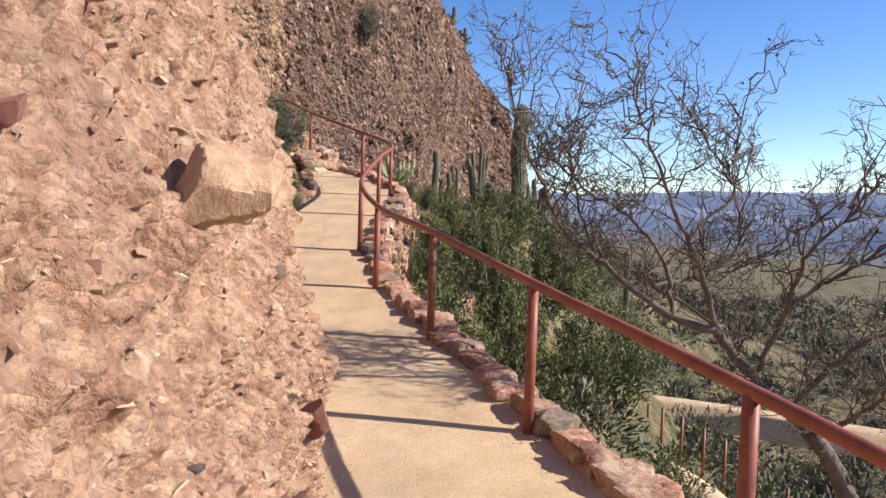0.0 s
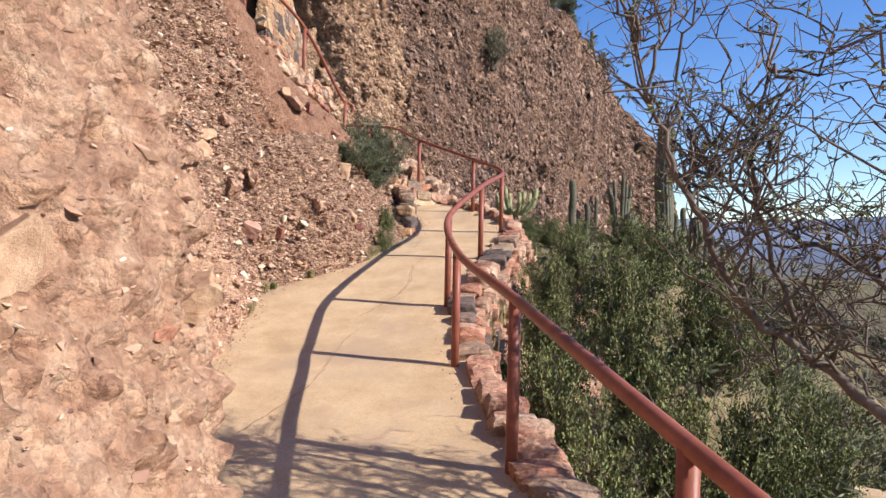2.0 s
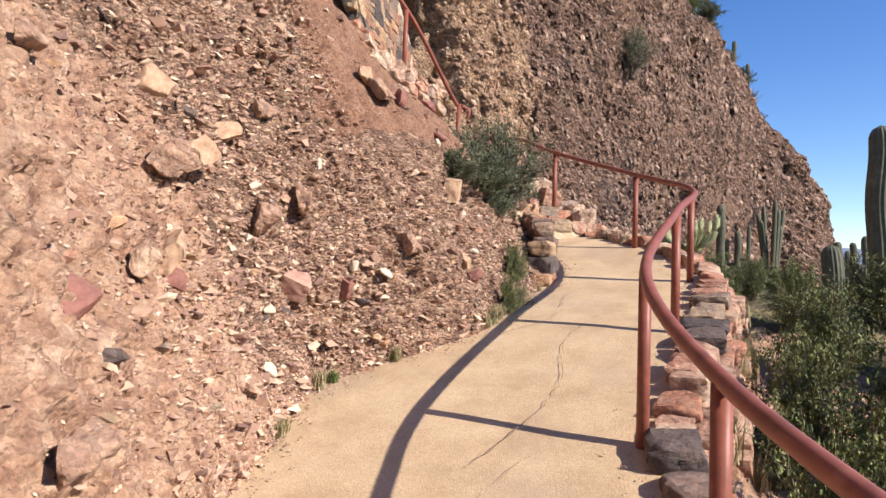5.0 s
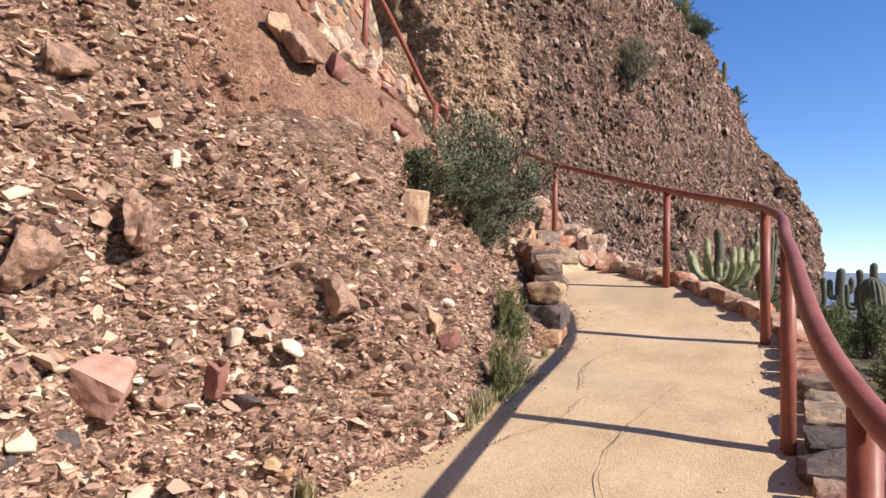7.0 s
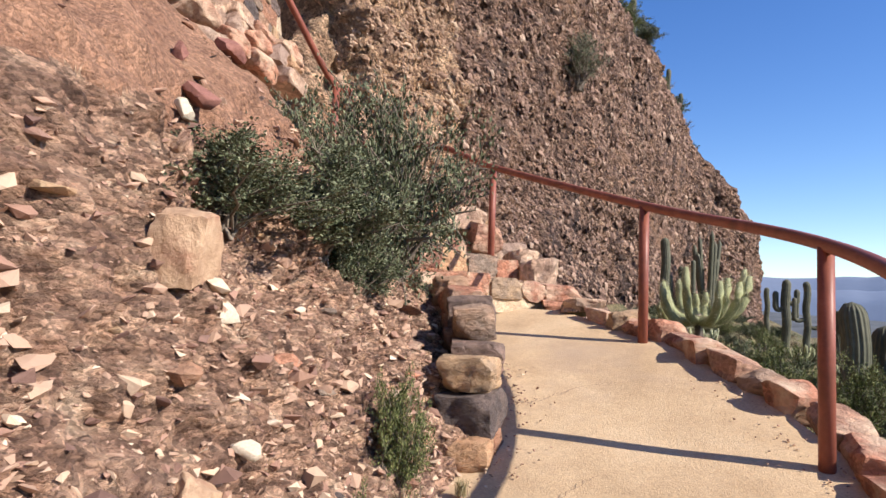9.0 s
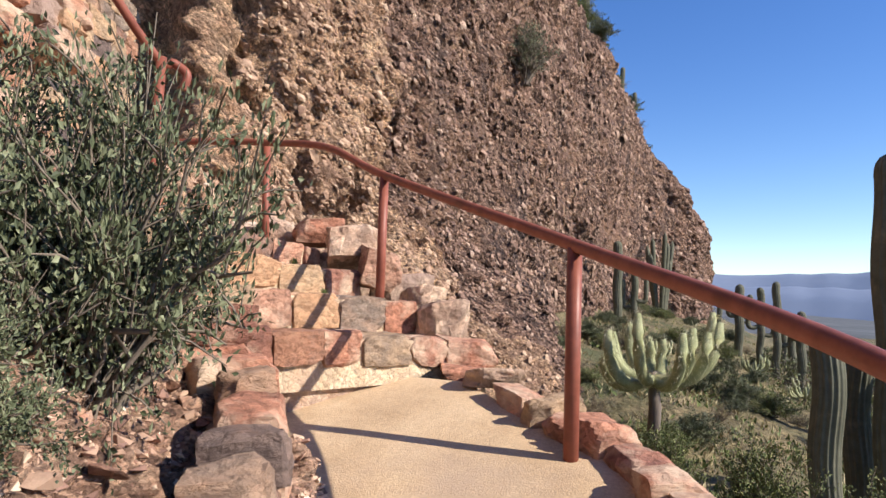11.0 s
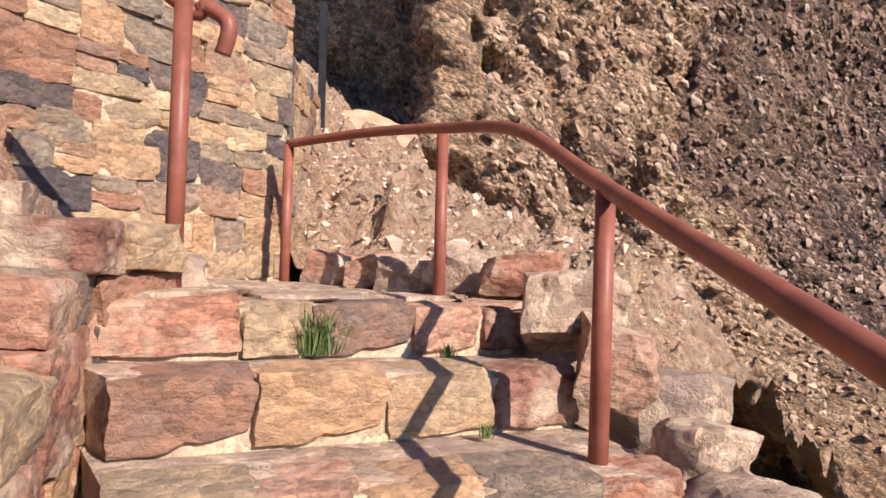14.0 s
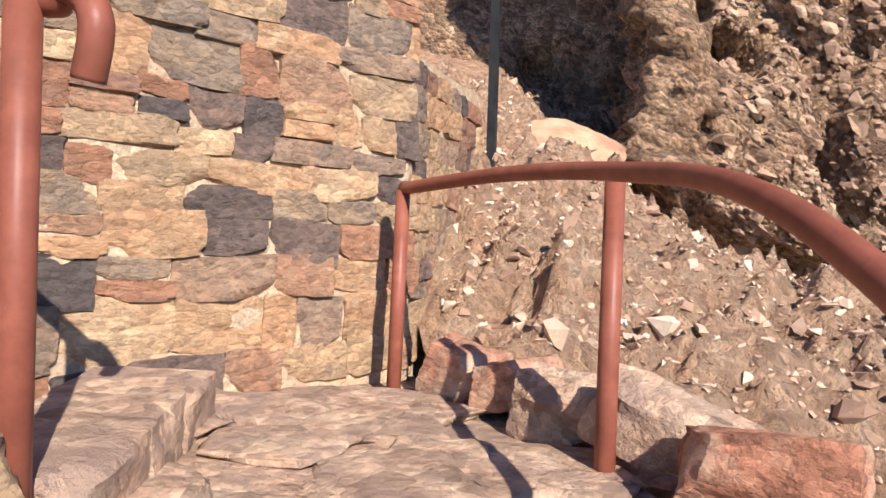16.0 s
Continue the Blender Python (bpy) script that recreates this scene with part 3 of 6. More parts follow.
rel = rel - (1 - 0.8 * calm) * (0.6 * np.maximum(0, 0.45 - d2) * (r2 < 0.13) * smooth(60, 25, dC) + 0.45 * np.maximum(0, 0.45 - d1) * (r1 > 0.9))
rel = rel * (1 - 0.85 * crown.ravel()) - 0.35 * hollow.ravel()
# pockets in the soft rock by the cave
for hx, hy, hz, hr in ((-13.94, 23.23, 7.69, 0.17), (-13.7, 23.45, 7.6, 0.1), (-13.18, 23.83, 7.51, 0.13), (-13.02, 23.95, 7.23, 0.14), (-12.84, 24.08, 7.01, 0.12), (-12.62, 24.24, 7.0, 0.2), (-12.51, 24.32, 8.73, 0.12), (-9.05, 22.2, 7.2, 0.14), (-8.91, 22.44, 6.83, 0.16), (-8.75, 22.74, 6.67, 0.16), (-7.87, 24.83, 5.62, 0.2), (-7.83, 24.93, 5.18, 0.2), (-7.64, 25.46, 4.68, 0.16), (-7.54, 25.76, 6.97, 0.12)):
    rel = rel - 0.6 * np.exp(-(((PC - (hx, hy, hz)) ** 2 * np.array([1, 1, 0.45])).sum(1) / hr**2))
# undercut behind the landing and the dark hollow low in the far wall
for hx, hy, hz, hr, deep in ((-9.49, 22.21, 5.08, 0.35, 0.75), (-9.03, 22.22, 4.6, 0.4, 0.75), (-8.79, 22.68, 4.37, 0.3, 0.75), (-8.48, 23.26, 4.38, 0.26, 0.75), (-8.3, 23.73, 3.96, 0.3, 0.75), (-8.14, 24.12, 3.75, 0.2, 0.75), (-7.68, 25.35, 3.16, 0.2, 0.75), (-7.46, 25.98, 2.85, 0.2, 0.75), (-6.1, 60, 8.0, 2.6, 2.2), (-6.1, 57, 5.6, 2.2, 1.5)):
    rel = rel - deep * np.exp(-(((PC - (hx, hy, hz)) ** 2 * np.array([0.3, 0.3, 1.6])).sum(1) / hr**2))
PC = PC + np.stack([NX.ravel() * rel, NY.ravel() * rel, 0 * rel], 1)
faces = grid_faces(rows2, len(want))[:, ::-1]
me = mesh_of("cliff", PC, faces, M_CLIFF)
me.materials.append(M_CLIFF_TAN)
mid = np.zeros(len(me.polygons) * 3)
me.polygons.foreach_get("center", mid)
mid = mid.reshape(-1, 3)
me.polygons.foreach_set("material_index", (mid[:, 1] + 0.35 * (mid[:, 2] - 6) + 1.6 * fbm(mid * 0.7, 4, 77) < 26.2).astype(np.int32))
CLIFF_V = PC.reshape(rows2, len(want), 3)
cliff = tagged(new("cliff", me), "tall rough brown conglomerate cliff with dark streaks", "cliff", kind="structure")


def cliff_at(y, z, after=22):
    """A place on the face of the cliff, by y and height."""
    ok = np.nonzero((cy > after) & (cx > -9.4))[0]
    c = ok[np.argmin(np.abs(cy[ok] - y))]
    r = int(np.argmin(np.abs(CLIFF_V[:, c, 2] - z)))
    return Vector(CLIFF_V[r, c])


# stones standing out of the cliff, in beds that dip to the north
M_CLAST = material("cliff stones", [(0.06, (0.13, 0.082, 0.065)), (0.25, (0.21, 0.13, 0.10)), (0.5, (0.28, 0.178, 0.135)), (0.75, (0.35, 0.23, 0.17)), (0.9, (0.43, 0.305, 0.23)), (0.98, (0.56, 0.44, 0.35))], 5, 0.93, 0.8, 16, per_island=0.85, distance=0.04)
M_CLAST_TAN = material("tan cliff stones", [(0.06, (0.24, 0.145, 0.10)), (0.4, (0.37, 0.24, 0.165)), (0.7, (0.44, 0.295, 0.20)), (0.97, (0.54, 0.39, 0.275))], 5, 0.93, 0.8, 16, per_island=0.85, distance=0.04)


def clasts(count, y0, y1, z0, z1, mean, most, seed):
    """Angular stones half sunk in the face of the cliff, as vertices and triangles."""
    rs = np.random.RandomState(seed)
    ok = np.nonzero((cy > y0) & (cy < y1) & (cx > -8.9))[0]
    share = np.gradient(want)[ok]
    c = rs.choice(ok, count * 3, p=share / share.sum())
    r = (rows2 * 0.93 * rs.rand(count * 3)).astype(int)
    P = CLIFF_V[r, c]
    good = (P[:, 2] > z0) & (P[:, 2] < z1)
    P, c = P[good][:count], c[good][:count]
    n = len(P)
    size = np.minimum(most, 0.02 + rs.exponential(mean, n))
    out = np.stack([nx[c], ny[c], 0 * nx[c]], 1)
    side = np.stack([-ny[c], nx[c], 0 * nx[c]], 1)
    dip = rs.normal(-0.62, 0.25, n)
    a = side * np.cos(dip)[:, None] + np.array([0, 0, 1.0]) * np.sin(dip)[:, None]
    b = np.cross(out, a)
    k = 9
    D = rs.normal(size=(n, k, 3))
    base = np.array([(1, 0, 0), (0.3, 0.9, 0), (-0.8, 0.6, 0), (-0.9, -0.4, 0), (0.1, -1, 0), (0.75, -0.6, 0), (0.35, 0.25, 0.75), (-0.4, 0.2, 0.7), (0.0, -0.4, 0.8)])
    L = base[None] * (1 + 0.22 * D) + 0.10 * D
    flat = rs.uniform(0.35, 0.8, (n, 1))
    V = P[:, None] + size[:, None, None] * (L[:, :, :1] * a[:, None] + L[:, :, 1:2] * (b * flat)[:, None] + (L[:, :, 2:] * 0.5 - 0.12) * out[:, None])
    T = np.array([(0, 1, 6), (1, 7, 6), (1, 2, 7), (2, 3, 7), (3, 8, 7), (3, 4, 8), (4, 5, 8), (5, 6, 8), (5, 0, 6), (6, 7, 8)])
    F = (T[None] + (np.arange(n) * k)[:, None, None]).reshape(-1, 3)
    return V.reshape(-1, 3), F, P


for seed, (count, y0, y1, mean, most) in enumerate(((34000, 22.0, 36, 0.03, 0.15), (22000, 34, 58, 0.055, 0.26), (9000, 56, 88, 0.11, 0.45))):
    V, F, P = clasts(count, y0, y1, 1.5, 22, mean, most, 160 + seed)
    tan = P[:, 1] + 0.35 * (P[:, 2] - 6) + 1.6 * fbm(P * 0.7, 4, 77) < 26.2
    me = mesh_of("cliff_stones", V, F, M_CLAST, True)
    me.materials.append(M_CLAST_TAN)
    me.polygons.foreach_set("material_index", np.repeat(tan, 10).astype(np.int32))
    part("cliff_stones", me, cliff, "angular brown stones set in the rock", kind="stuff")

# ---------------------------------------------------------------- broken rock apron between landing and cliff
ax, ay = np.linspace(-12.2, -4.6, 240), np.linspace(18.02, 25.5, 230)
AX, AY = np.meshgrid(ax, ay)
q = np.stack([AX.ravel(), AY.ravel(), apron_z(AX.ravel(), AY.ravel())], 1)
wq = q + 0.25 * np.stack([fbm(q * 1.7, 4, s) for s in (131, 132, 133)], 1)
wq = wq @ np.array([[0.8, 0.3, 0], [-0.3, 0.8, 0.4], [0.2, -0.2, 1.2]])
d1, r1 = cells(wq * 1.3, 135)
d2, r2 = cells(wq * 3.6, 137)
d3, r3 = cells(wq * 8.0, 139)
rise = 0.5 * np.maximum(0, 0.6 - d1) * (r1 - 0.2) + 0.34 * np.maximum(0, 0.6 - d2) * (r2 - 0.1) + 0.16 * np.maximum(0, 0.6 - d3) * (0.2 + r3) + 0.28 * fbm(q * 1.2, 5, 141, True) + 0.14 * fbm(q * 5, 4, 143)
q[:, 2] += (1.35 * rise + 0.02) * (0.35 + 0.65 * smooth(18.05, 18.6, q[:, 1])) - 0.6 * smooth(-5.6, -4.7, q[:, 0]) - 0.2 * smooth(18.3, 18.02, q[:, 1])
M_PALE_ROCK = material("pale broken rock", [(0.28, (0.38, 0.215, 0.14)), (0.45, (0.55, 0.345, 0.225)), (0.6, (0.63, 0.425, 0.285)), (0.75, (0.75, 0.585, 0.43))], 5.0, 0.95, 1.0, 24, grit=0.25, grit_scale=11, warp=0.09, distance=0.12, stain=(0.36, 0.22, 0.145), stain_scale=1.3, stain_range=(0.56, 0.7))
APRON = q.reshape(len(ay), len(ax), 3)
apron = tagged(new("rock_apron", mesh_of("rock_apron", q, grid_faces(len(ay), len(ax)), M_PALE_ROCK)), "pale broken rock slope below the cave", "rock slope", kind="structure")

# ---------------------------------------------------------------- stones
def hull(points):
    bm = bmesh.new()
    for p in points:
        bm.verts.new(p)
    got = bmesh.ops.convex_hull(bm, input=bm.verts)
    bmesh.ops.delete(bm, geom=[g for g in got["geom_interior"] if isinstance(g, bmesh.types.BMVert)], context="VERTS")
    return bm


def rock_mesh(name, seed, mat, points=15, squash=(1, 1, 0.7)):
    """A small angular stone."""
    rd = random.Random(seed)
    pts = []
    for _ in range(points):
        v = Vector((rd.gauss(0, 1), rd.gauss(0, 1), rd.gauss(0, 1))).normalized() * rd.uniform(0.75, 1.0)
        pts.append((v.x * squash[0], v.y * squash[1], v.z * squash[2]))
    return bm_mesh(name, hull(pts), mat)


def boulder_mesh(name, seed, mat, cuts=18, rough=0.06, detail=3):
    """A broken boulder: a ball cut by planes, then roughened."""
    rd = random.Random(seed)
    bm = bmesh.new()
    bmesh.ops.create_icosphere(bm, subdivisions=detail, radius=1.0)
    V = np.array([tuple(v.co) for v in bm.verts])
    for _ in range(cuts):
        n = np.array([rd.gauss(0, 1), rd.gauss(0, 1), rd.gauss(0, 1)])
        n /= np.linalg.norm(n)
        over = np.maximum(0, V @ n - rd.uniform(0.42, 0.72))
        V = V - over[:, None] * n
    V = V * (1 + rough * fbm(V * 2.2 + seed, 5, seed)[:, None] + 0.04 * fbm(V * 7 + seed, 3, seed + 2)[:, None])
    for v, p in zip(bm.verts, V):
        v.co = p
    me = bm_mesh(name, bm, mat, False)
    me.set_sharp_from_angle(angle=radians(24))
    return me


def block_mesh(name, seed, mat, jitter=0.12, corner=22.0, rough=0.06, cuts=7, worn=0.98):
    """A rough squared stone in a unit box, its outline skewed and its edges worn."""
    rd = random.Random(seed)
    bm = bmesh.new()
    bmesh.ops.create_cube(bm, size=1.0)
    bmesh.ops.subdivide_edges(bm, edges=bm.edges[:], cuts=cuts, use_grid_fill=True)
    V = np.array([tuple(v.co) for v in bm.verts]) * 2
    V = V / ((np.abs(V) ** corner).sum(1) ** (1 / corner))[:, None] * np.abs(V).max(1)[:, None] * 1.03
    push = {(a, b, c): np.array([rd.gauss(0, jitter) for _ in range(3)]) for a in (-1, 1) for b in (-1, 1) for c in (-1, 1)}
    out = V.copy()
    for (a, b, c), d in push.items():
        w = (1 + a * V[:, 0]) * (1 + b * V[:, 1]) * (1 + c * V[:, 2]) / 8
        out = out - w[:, None] * d * np.array([a, b, c])
    for _ in range(9):
        n = np.array([rd.gauss(0, 1), rd.gauss(0, 1), rd.gauss(0, 1)])
        n /= np.linalg.norm(n)
        over = np.maximum(0, out @ n - rd.uniform(worn, worn + 0.27))
        out = out - over[:, None] * n
    d, r = cells(out * 1.6 + seed, seed)
    out = out * (1 + rough * fbm(out * 1.7 + seed, 5, seed) + 0.09 * (r - 0.5) + 0.03 * fbm(out * 6 + seed, 3, seed + 4))[:, None]
    for v, p in zip(bm.verts, out * 0.5):
        v.co = p
    me = bm_mesh(name, bm, mat, False)
    me.set_sharp_from_angle(angle=radians(24))
    return me


BLOCKS = [block_mesh("block", 100 + n, M_STONE) for n in range(8)]
RED_BLOCKS = [block_mesh("red_block", 200 + n, M_RED) for n in range(8)]
WALL_BLOCKS = [block_mesh("wall_stone", 250 + n, M_STONE, 0.05, 60.0, 0.022, 8, 1.22) for n in range(12)]
STEP_BLOCKS = [block_mesh("step_stone", 230 + n, M_STONE if n % 2 == 0 else M_RED, 0.035, 44.0, 0.04, 9, 1.2) for n in range(10)]
ROCKS = [rock_mesh("rock", 300 + n, M_STONE) for n in range(8)]
RED_ROCKS = [rock_mesh("red_rock", 400 + n, M_RED) for n in range(5)]


def place_block(parent, rd, centre, along, out, size, name="stone", data=None, wobble=0.05, up=None):
    """A stone with its width along, its depth out and its height up."""
    a, o = Vector(along).normalized(), Vector(out).normalized()
    u = Vector(up).normalized() if up is not None else a.cross(o)
    if u.z < 0 and up is None:
        u = -u
    m = Matrix((a, o, u)).transposed().to_4x4()
    m = Matrix.Translation(centre) @ m @ Euler((rd.gauss(0, wobble), rd.gauss(0, wobble), rd.gauss(0, wobble * 0.6))).to_matrix().to_4x4() @ Matrix.Diagonal((*size, 1))
    return part(name, data or rd.choice(BLOCKS), parent, at=m)

# ---------------------------------------------------------------- kerb of stones along the drop
rng = random.Random(11)
kerb = thing("kerb", "kerb of rough red and tan stones along the path", "kerb", kind="structure")
s, prev = -1.0, None
kerb_line = curve_through([(float(kerb_x(y)), y, float(path_z(y))) for y in (-1.5, 1.35, 2.9, 4.47, 6.02, 7.58, 9.28, 10.69, 12.5, 14.23, 15.0, 15.79, 16.4)], 30)
ahead = 0.0
for n in range(1, len(kerb_line)):
    a, b = kerb_line[n - 1], kerb_line[n]
    ahead -= (b - a).length
    if ahead <= 0:
        w = rng.uniform(0.17, 0.36)
        ahead = w * 0.93
        along = Vector((b.x - a.x, b.y - a.y, b.z - a.z)).normalized()
        out = Vector((along.y, -along.x, 0)).normalized()
        mid = b + along * w * 0.5 + out * rng.uniform(0.06, 0.12)
        h = rng.uniform(0.11, 0.17)
        red = rng.random() < 0.75
        place_block(kerb, rng, mid + Vector((0, 0, h * 0.5 - 0.05)), along, out, (w * 0.97, rng.uniform(0.2, 0.32), h), data=rng.choice(RED_BLOCKS if red else BLOCKS), wobble=0.09)
        if b.y < 14.6:
            for k in range(1, 5):
                place_block(kerb, rng, mid + out * (0.02 + 0.05 * k + rng.uniform(-0.05, 0.05)) + along * rng.uniform(-0.1, 0.1) - Vector((0, 0, 0.17 * k - 0.02)), along, out,
                            (w * rng.uniform(0.8, 1.1), rng.uniform(0.24, 0.32), rng.uniform(0.15, 0.2)), data=rng.choice(RED_BLOCKS if rng.random() < 0.85 else BLOCKS), wobble=0.08)

# ---------------------------------------------------------------- handrail
R_RAIL = 0.031


def handrail(name, label, posts, rail_pts, group=""):
    rail = thing(name, label, "handrail", group=group)
    for b, t in posts:
        v, f = tube([b, Vector(b).lerp(Vector(t), 0.5), t], 0.034, 14)
        part("post", mesh_of("post", v, f, M_RAIL), rail)
    for pts in rail_pts:
        v, f = tube(pts, R_RAIL, 12)
        part("rail", mesh_of("rail", v, f, M_RAIL), rail)
    return rail


RAIL_UP = 0.93
tops = [(x, y, z + RAIL_UP) for x, y, z in POSTS]
lower = curve_through(tops[:-2] + [(-4.45, 17.66, 4.66), tops[-2], (-5.8, 17.86, 4.82), (-6.50, 17.74, 4.80)], 12)
posts = [((x, y, z - 0.12), (x, y, z + RAIL_UP - 0.01)) for x, y, z in POSTS[:-2]]
posts.append(((-5.15, 17.88, 3.7), (-5.25, 17.97, 4.77)))
posts.append(((-6.43, 17.69, 3.75), (-6.50, 17.74, 4.79)))
handrail("handrail", "rust-red painted pipe handrail on round posts", posts, [lower])

up_line = curve_through([(-4.91, 16.46, 4.82), (-4.89, 16.47, 4.93), (-4.96, 16.42, 5.0), (-5.04, 16.24, 5.08), (-5.2, 15.05, 6.12), (-5.45, 13.9, 6.7), (-5.6, 12.6, 7.4)], 8)
handrail("handrail", "rust-red pipe handrail of the upper stairs with a curled end", [((-5.03, 16.345, 3.85), (-5.0, 16.345, 5.02)), ((-5.21, 15.05, 5.1), (-5.2, 15.05, 6.1)), ((-5.5, 13.6, 5.6), (-5.48, 13.6, 6.83))], [up_line])

# ---------------------------------------------------------------- stone stairs
stairs = thing("stairs", "rough stone stairs of mortared red and tan blocks", "stairs", kind="structure")
STEPS = [((-3.86, 15.60), (-3.12, 16.98), 3.02, 3.22), ((-4.22, 15.85), (-3.50, 17.38), 3.22, 3.46), ((-4.52, 15.95), (-4.12, 17.66), 3.46, 3.69), ((-4.86, 16.0), (-4.62, 17.85), 3.69, 3.90)]
TILT = -0.055


def step_z(z, y):
    return z + TILT * (y - 16.5)


def slab(name, outline, z0, z1, mat, parent, edge=0.0):
    """A thick slab over an outline; its top slants as the stairs do."""
    bm = bmesh.new()
    topv = [bm.verts.new((x, y, step_z(z1, y))) for x, y in outline]
    low = [bm.verts.new((x, y, z0)) for x, y in outline]
    bm.faces.new(topv)
    for n in range(len(outline)):
        m = (n + 1) % len(outline)
        bm.faces.new((topv[m], topv[n], low[n], low[m]))
    bm.faces.new(low[::-1])
    bmesh.ops.recalc_face_normals(bm, faces=bm.faces)
    return part(name, bm_mesh(name, bm, mat), parent)


rng = random.Random(21)
M_TREAD = material("worn stone tread", [(0.3, (0.34, 0.215, 0.152)), (0.5, (0.48, 0.335, 0.242)), (0.7, (0.63, 0.485, 0.36))], 5, 0.88, 0.9, 22, grit=0.45, grit_scale=9, warp=0.07, in_world=True, stain=(0.36, 0.25, 0.195), stain_scale=2.2, stain_range=(0.5, 0.62), distance=0.04)
for n, (a, b, z0, z1) in enumerate(STEPS):
    A, B = Vector((*a, 0)), Vector((*b, 0))
    along = (B - A).normalized()
    back = Vector((-along.y, along.x, 0))
    nxt = STEPS[n + 1] if n < 3 else None
    inner = 0.015
    if nxt:
        C, E = Vector((*nxt[1], 0)), Vector((*nxt[0], 0))
        outline = [A + back * inner, B + back * inner, C + back * 0.2 + along * 0.05, E + back * 0.2 - along * 0.1]
    else:
        outline = [A + back * inner, B + back * inner, Vector((-5.3, 18.06, 0)), Vector((-6.95, 18.0, 0)), Vector((-6.1, 15.7, 0)), Vector((-5.1, 15.7, 0))]
    slab("tread", [(p.x, p.y) for p in outline], 2.6, z1 - 0.008, M_TREAD, stairs)
    slab("mortar", [(p.x, p.y) for p in (A - back * 0.03, B - back * 0.03, B + back * 0.2, A + back * 0.2)], z0 - 0.1, z1 - 0.028, M_MORTAR, stairs)
    run, L = 0.0, (B - A).length
    while run < L - 0.05:
        w = min(rng.uniform(0.26, 0.52), L - run)
        if L - run - w < 0.1:
            w = L - run
        mid = A + along * (run + w / 2)
        zt = step_z(z1, mid.y) + rng.uniform(-0.012, 0.012)
        zb = step_z(z0, mid.y) + 0.015
        deep = rng.uniform(0.24, 0.3)
        place_block(stairs, rng, Vector((mid.x, mid.y, (zt + zb) / 2)) + back * (deep / 2 - 0.055), along, back, (w * 0.985, deep, zt - zb), data=rng.choice(STEP_BLOCKS), wobble=0.014)
        run += w
FLAGS = [block_mesh("flagstone", 280 + n, M_TREAD, 0.16, 14.0, 0.05, 5) for n in range(6)]
# flat stones let into the landing and treads
for _ in range(26):
    x, y = rng.uniform(-6.3, -4.95), rng.uniform(16.3, 17.85)
    place_block(stairs, rng, (x, y, step_z(3.905, y)), (math.cos(rng.random() * 6), math.sin(rng.random() * 6), 0), (0, 0, 1), (rng.uniform(0.3, 0.55), 0.05, rng.uniform(0.25, 0.45)), name="flagstone",
                data=rng.choice(FLAGS), wobble=0.012, up=None)
# boulders along the outer side of the stairs
SIDE_BLOCKS = [block_mesh("boulder", 290 + n, M_RED if n % 3 else M_TREAD, 0.14, 36.0, 0.10, 10) for n in range(6)]
for x, y, z, sx, sy, sz in ((-3.02, 17.12, 3.08, 0.34, 0.3, 0.2), (-3.32, 17.42, 3.24, 0.36, 0.36, 0.34), (-3.55, 17.62, 3.42, 0.3, 0.28, 0.2), (-3.95, 17.72, 3.66, 0.3, 0.28, 0.3), (-4.28, 17.92, 3.86, 0.44, 0.36, 0.34),
                            (-4.68, 18.02, 3.98, 0.4, 0.26, 0.24), (-5.1, 18.12, 3.98, 0.46, 0.26, 0.24), (-5.55, 18.1, 3.96, 0.46, 0.28, 0.22), (-5.95, 18.06, 3.96, 0.36, 0.26, 0.2), (-6.3, 18.0, 3.95, 0.36, 0.3, 0.24),
                            (-2.72, 16.72, 2.98, 0.34, 0.34, 0.1), (-2.95, 16.98, 2.96, 0.4, 0.3, 0.12), (-3.9, 18.0, 3.4, 0.5, 0.4, 0.4), (-4.6, 18.25, 3.6, 0.6, 0.4, 0.4), (-5.4, 18.35, 3.6, 0.6, 0.4, 0.4)):
    place_block(stairs, rng, (x, y, z), (0.8, 0.5, 0), (-0.5, 0.8, 0), (sx, sy, sz), name="boulder", data=rng.choice(SIDE_BLOCKS), wobble=0.14)

# ---------------------------------------------------------------- stacked stone wall beside the stairs
rng = random.Random(31)
side_wall = thing("wall_beside_stairs", "low stacked wall of red and tan stones beside the path", "stone wall", kind="structure")
SIDE = [(-2.62, 13.8, 2.72), (-2.70, 14.2, 2.95), (-3.04, 14.78, 3.15), (-3.52, 15.18, 3.4), (-3.86, 15.34, 3.62), (-4.12, 15.47, 3.85), (-4.47, 15.66, 3.97), (-4.85, 15.88, 4.1), (-5.0, 16.1, 4.14)]
line = curve_through(SIDE, 24)
for course in range(9):
    ahead = rng.uniform(0, 0.2)
    for n in range(1, len(line)):
        a, b = line[n - 1], line[n]
        ahead -= (b - a).length
        if ahead > 0:
            continue
        w = rng.uniform(0.18, 0.4)
        ahead = w * 0.97
        z = float(path_z(min(b.y, 15.6))) + 0.03 + course * 0.165
        if z > b.z:
            continue
        along = Vector((b.x - a.x, b.y - a.y, 0)).normalized()
        out = Vector((along.y, -along.x, 0))
        place_block(side_wall, rng, Vector((b.x, b.y, z)) - out * rng.uniform(0.0, 0.03) + along * w * 0.4, along, out, (w * 1.0, rng.uniform(0.2, 0.26) if b.y < 15 else rng.uniform(0.28, 0.38), rng.uniform(0.165, 0.185)),
                    data=rng.choice(BLOCKS if b.y < 15.0 and rng.random() < 0.7 else STEP_BLOCKS), wobble=0.05)
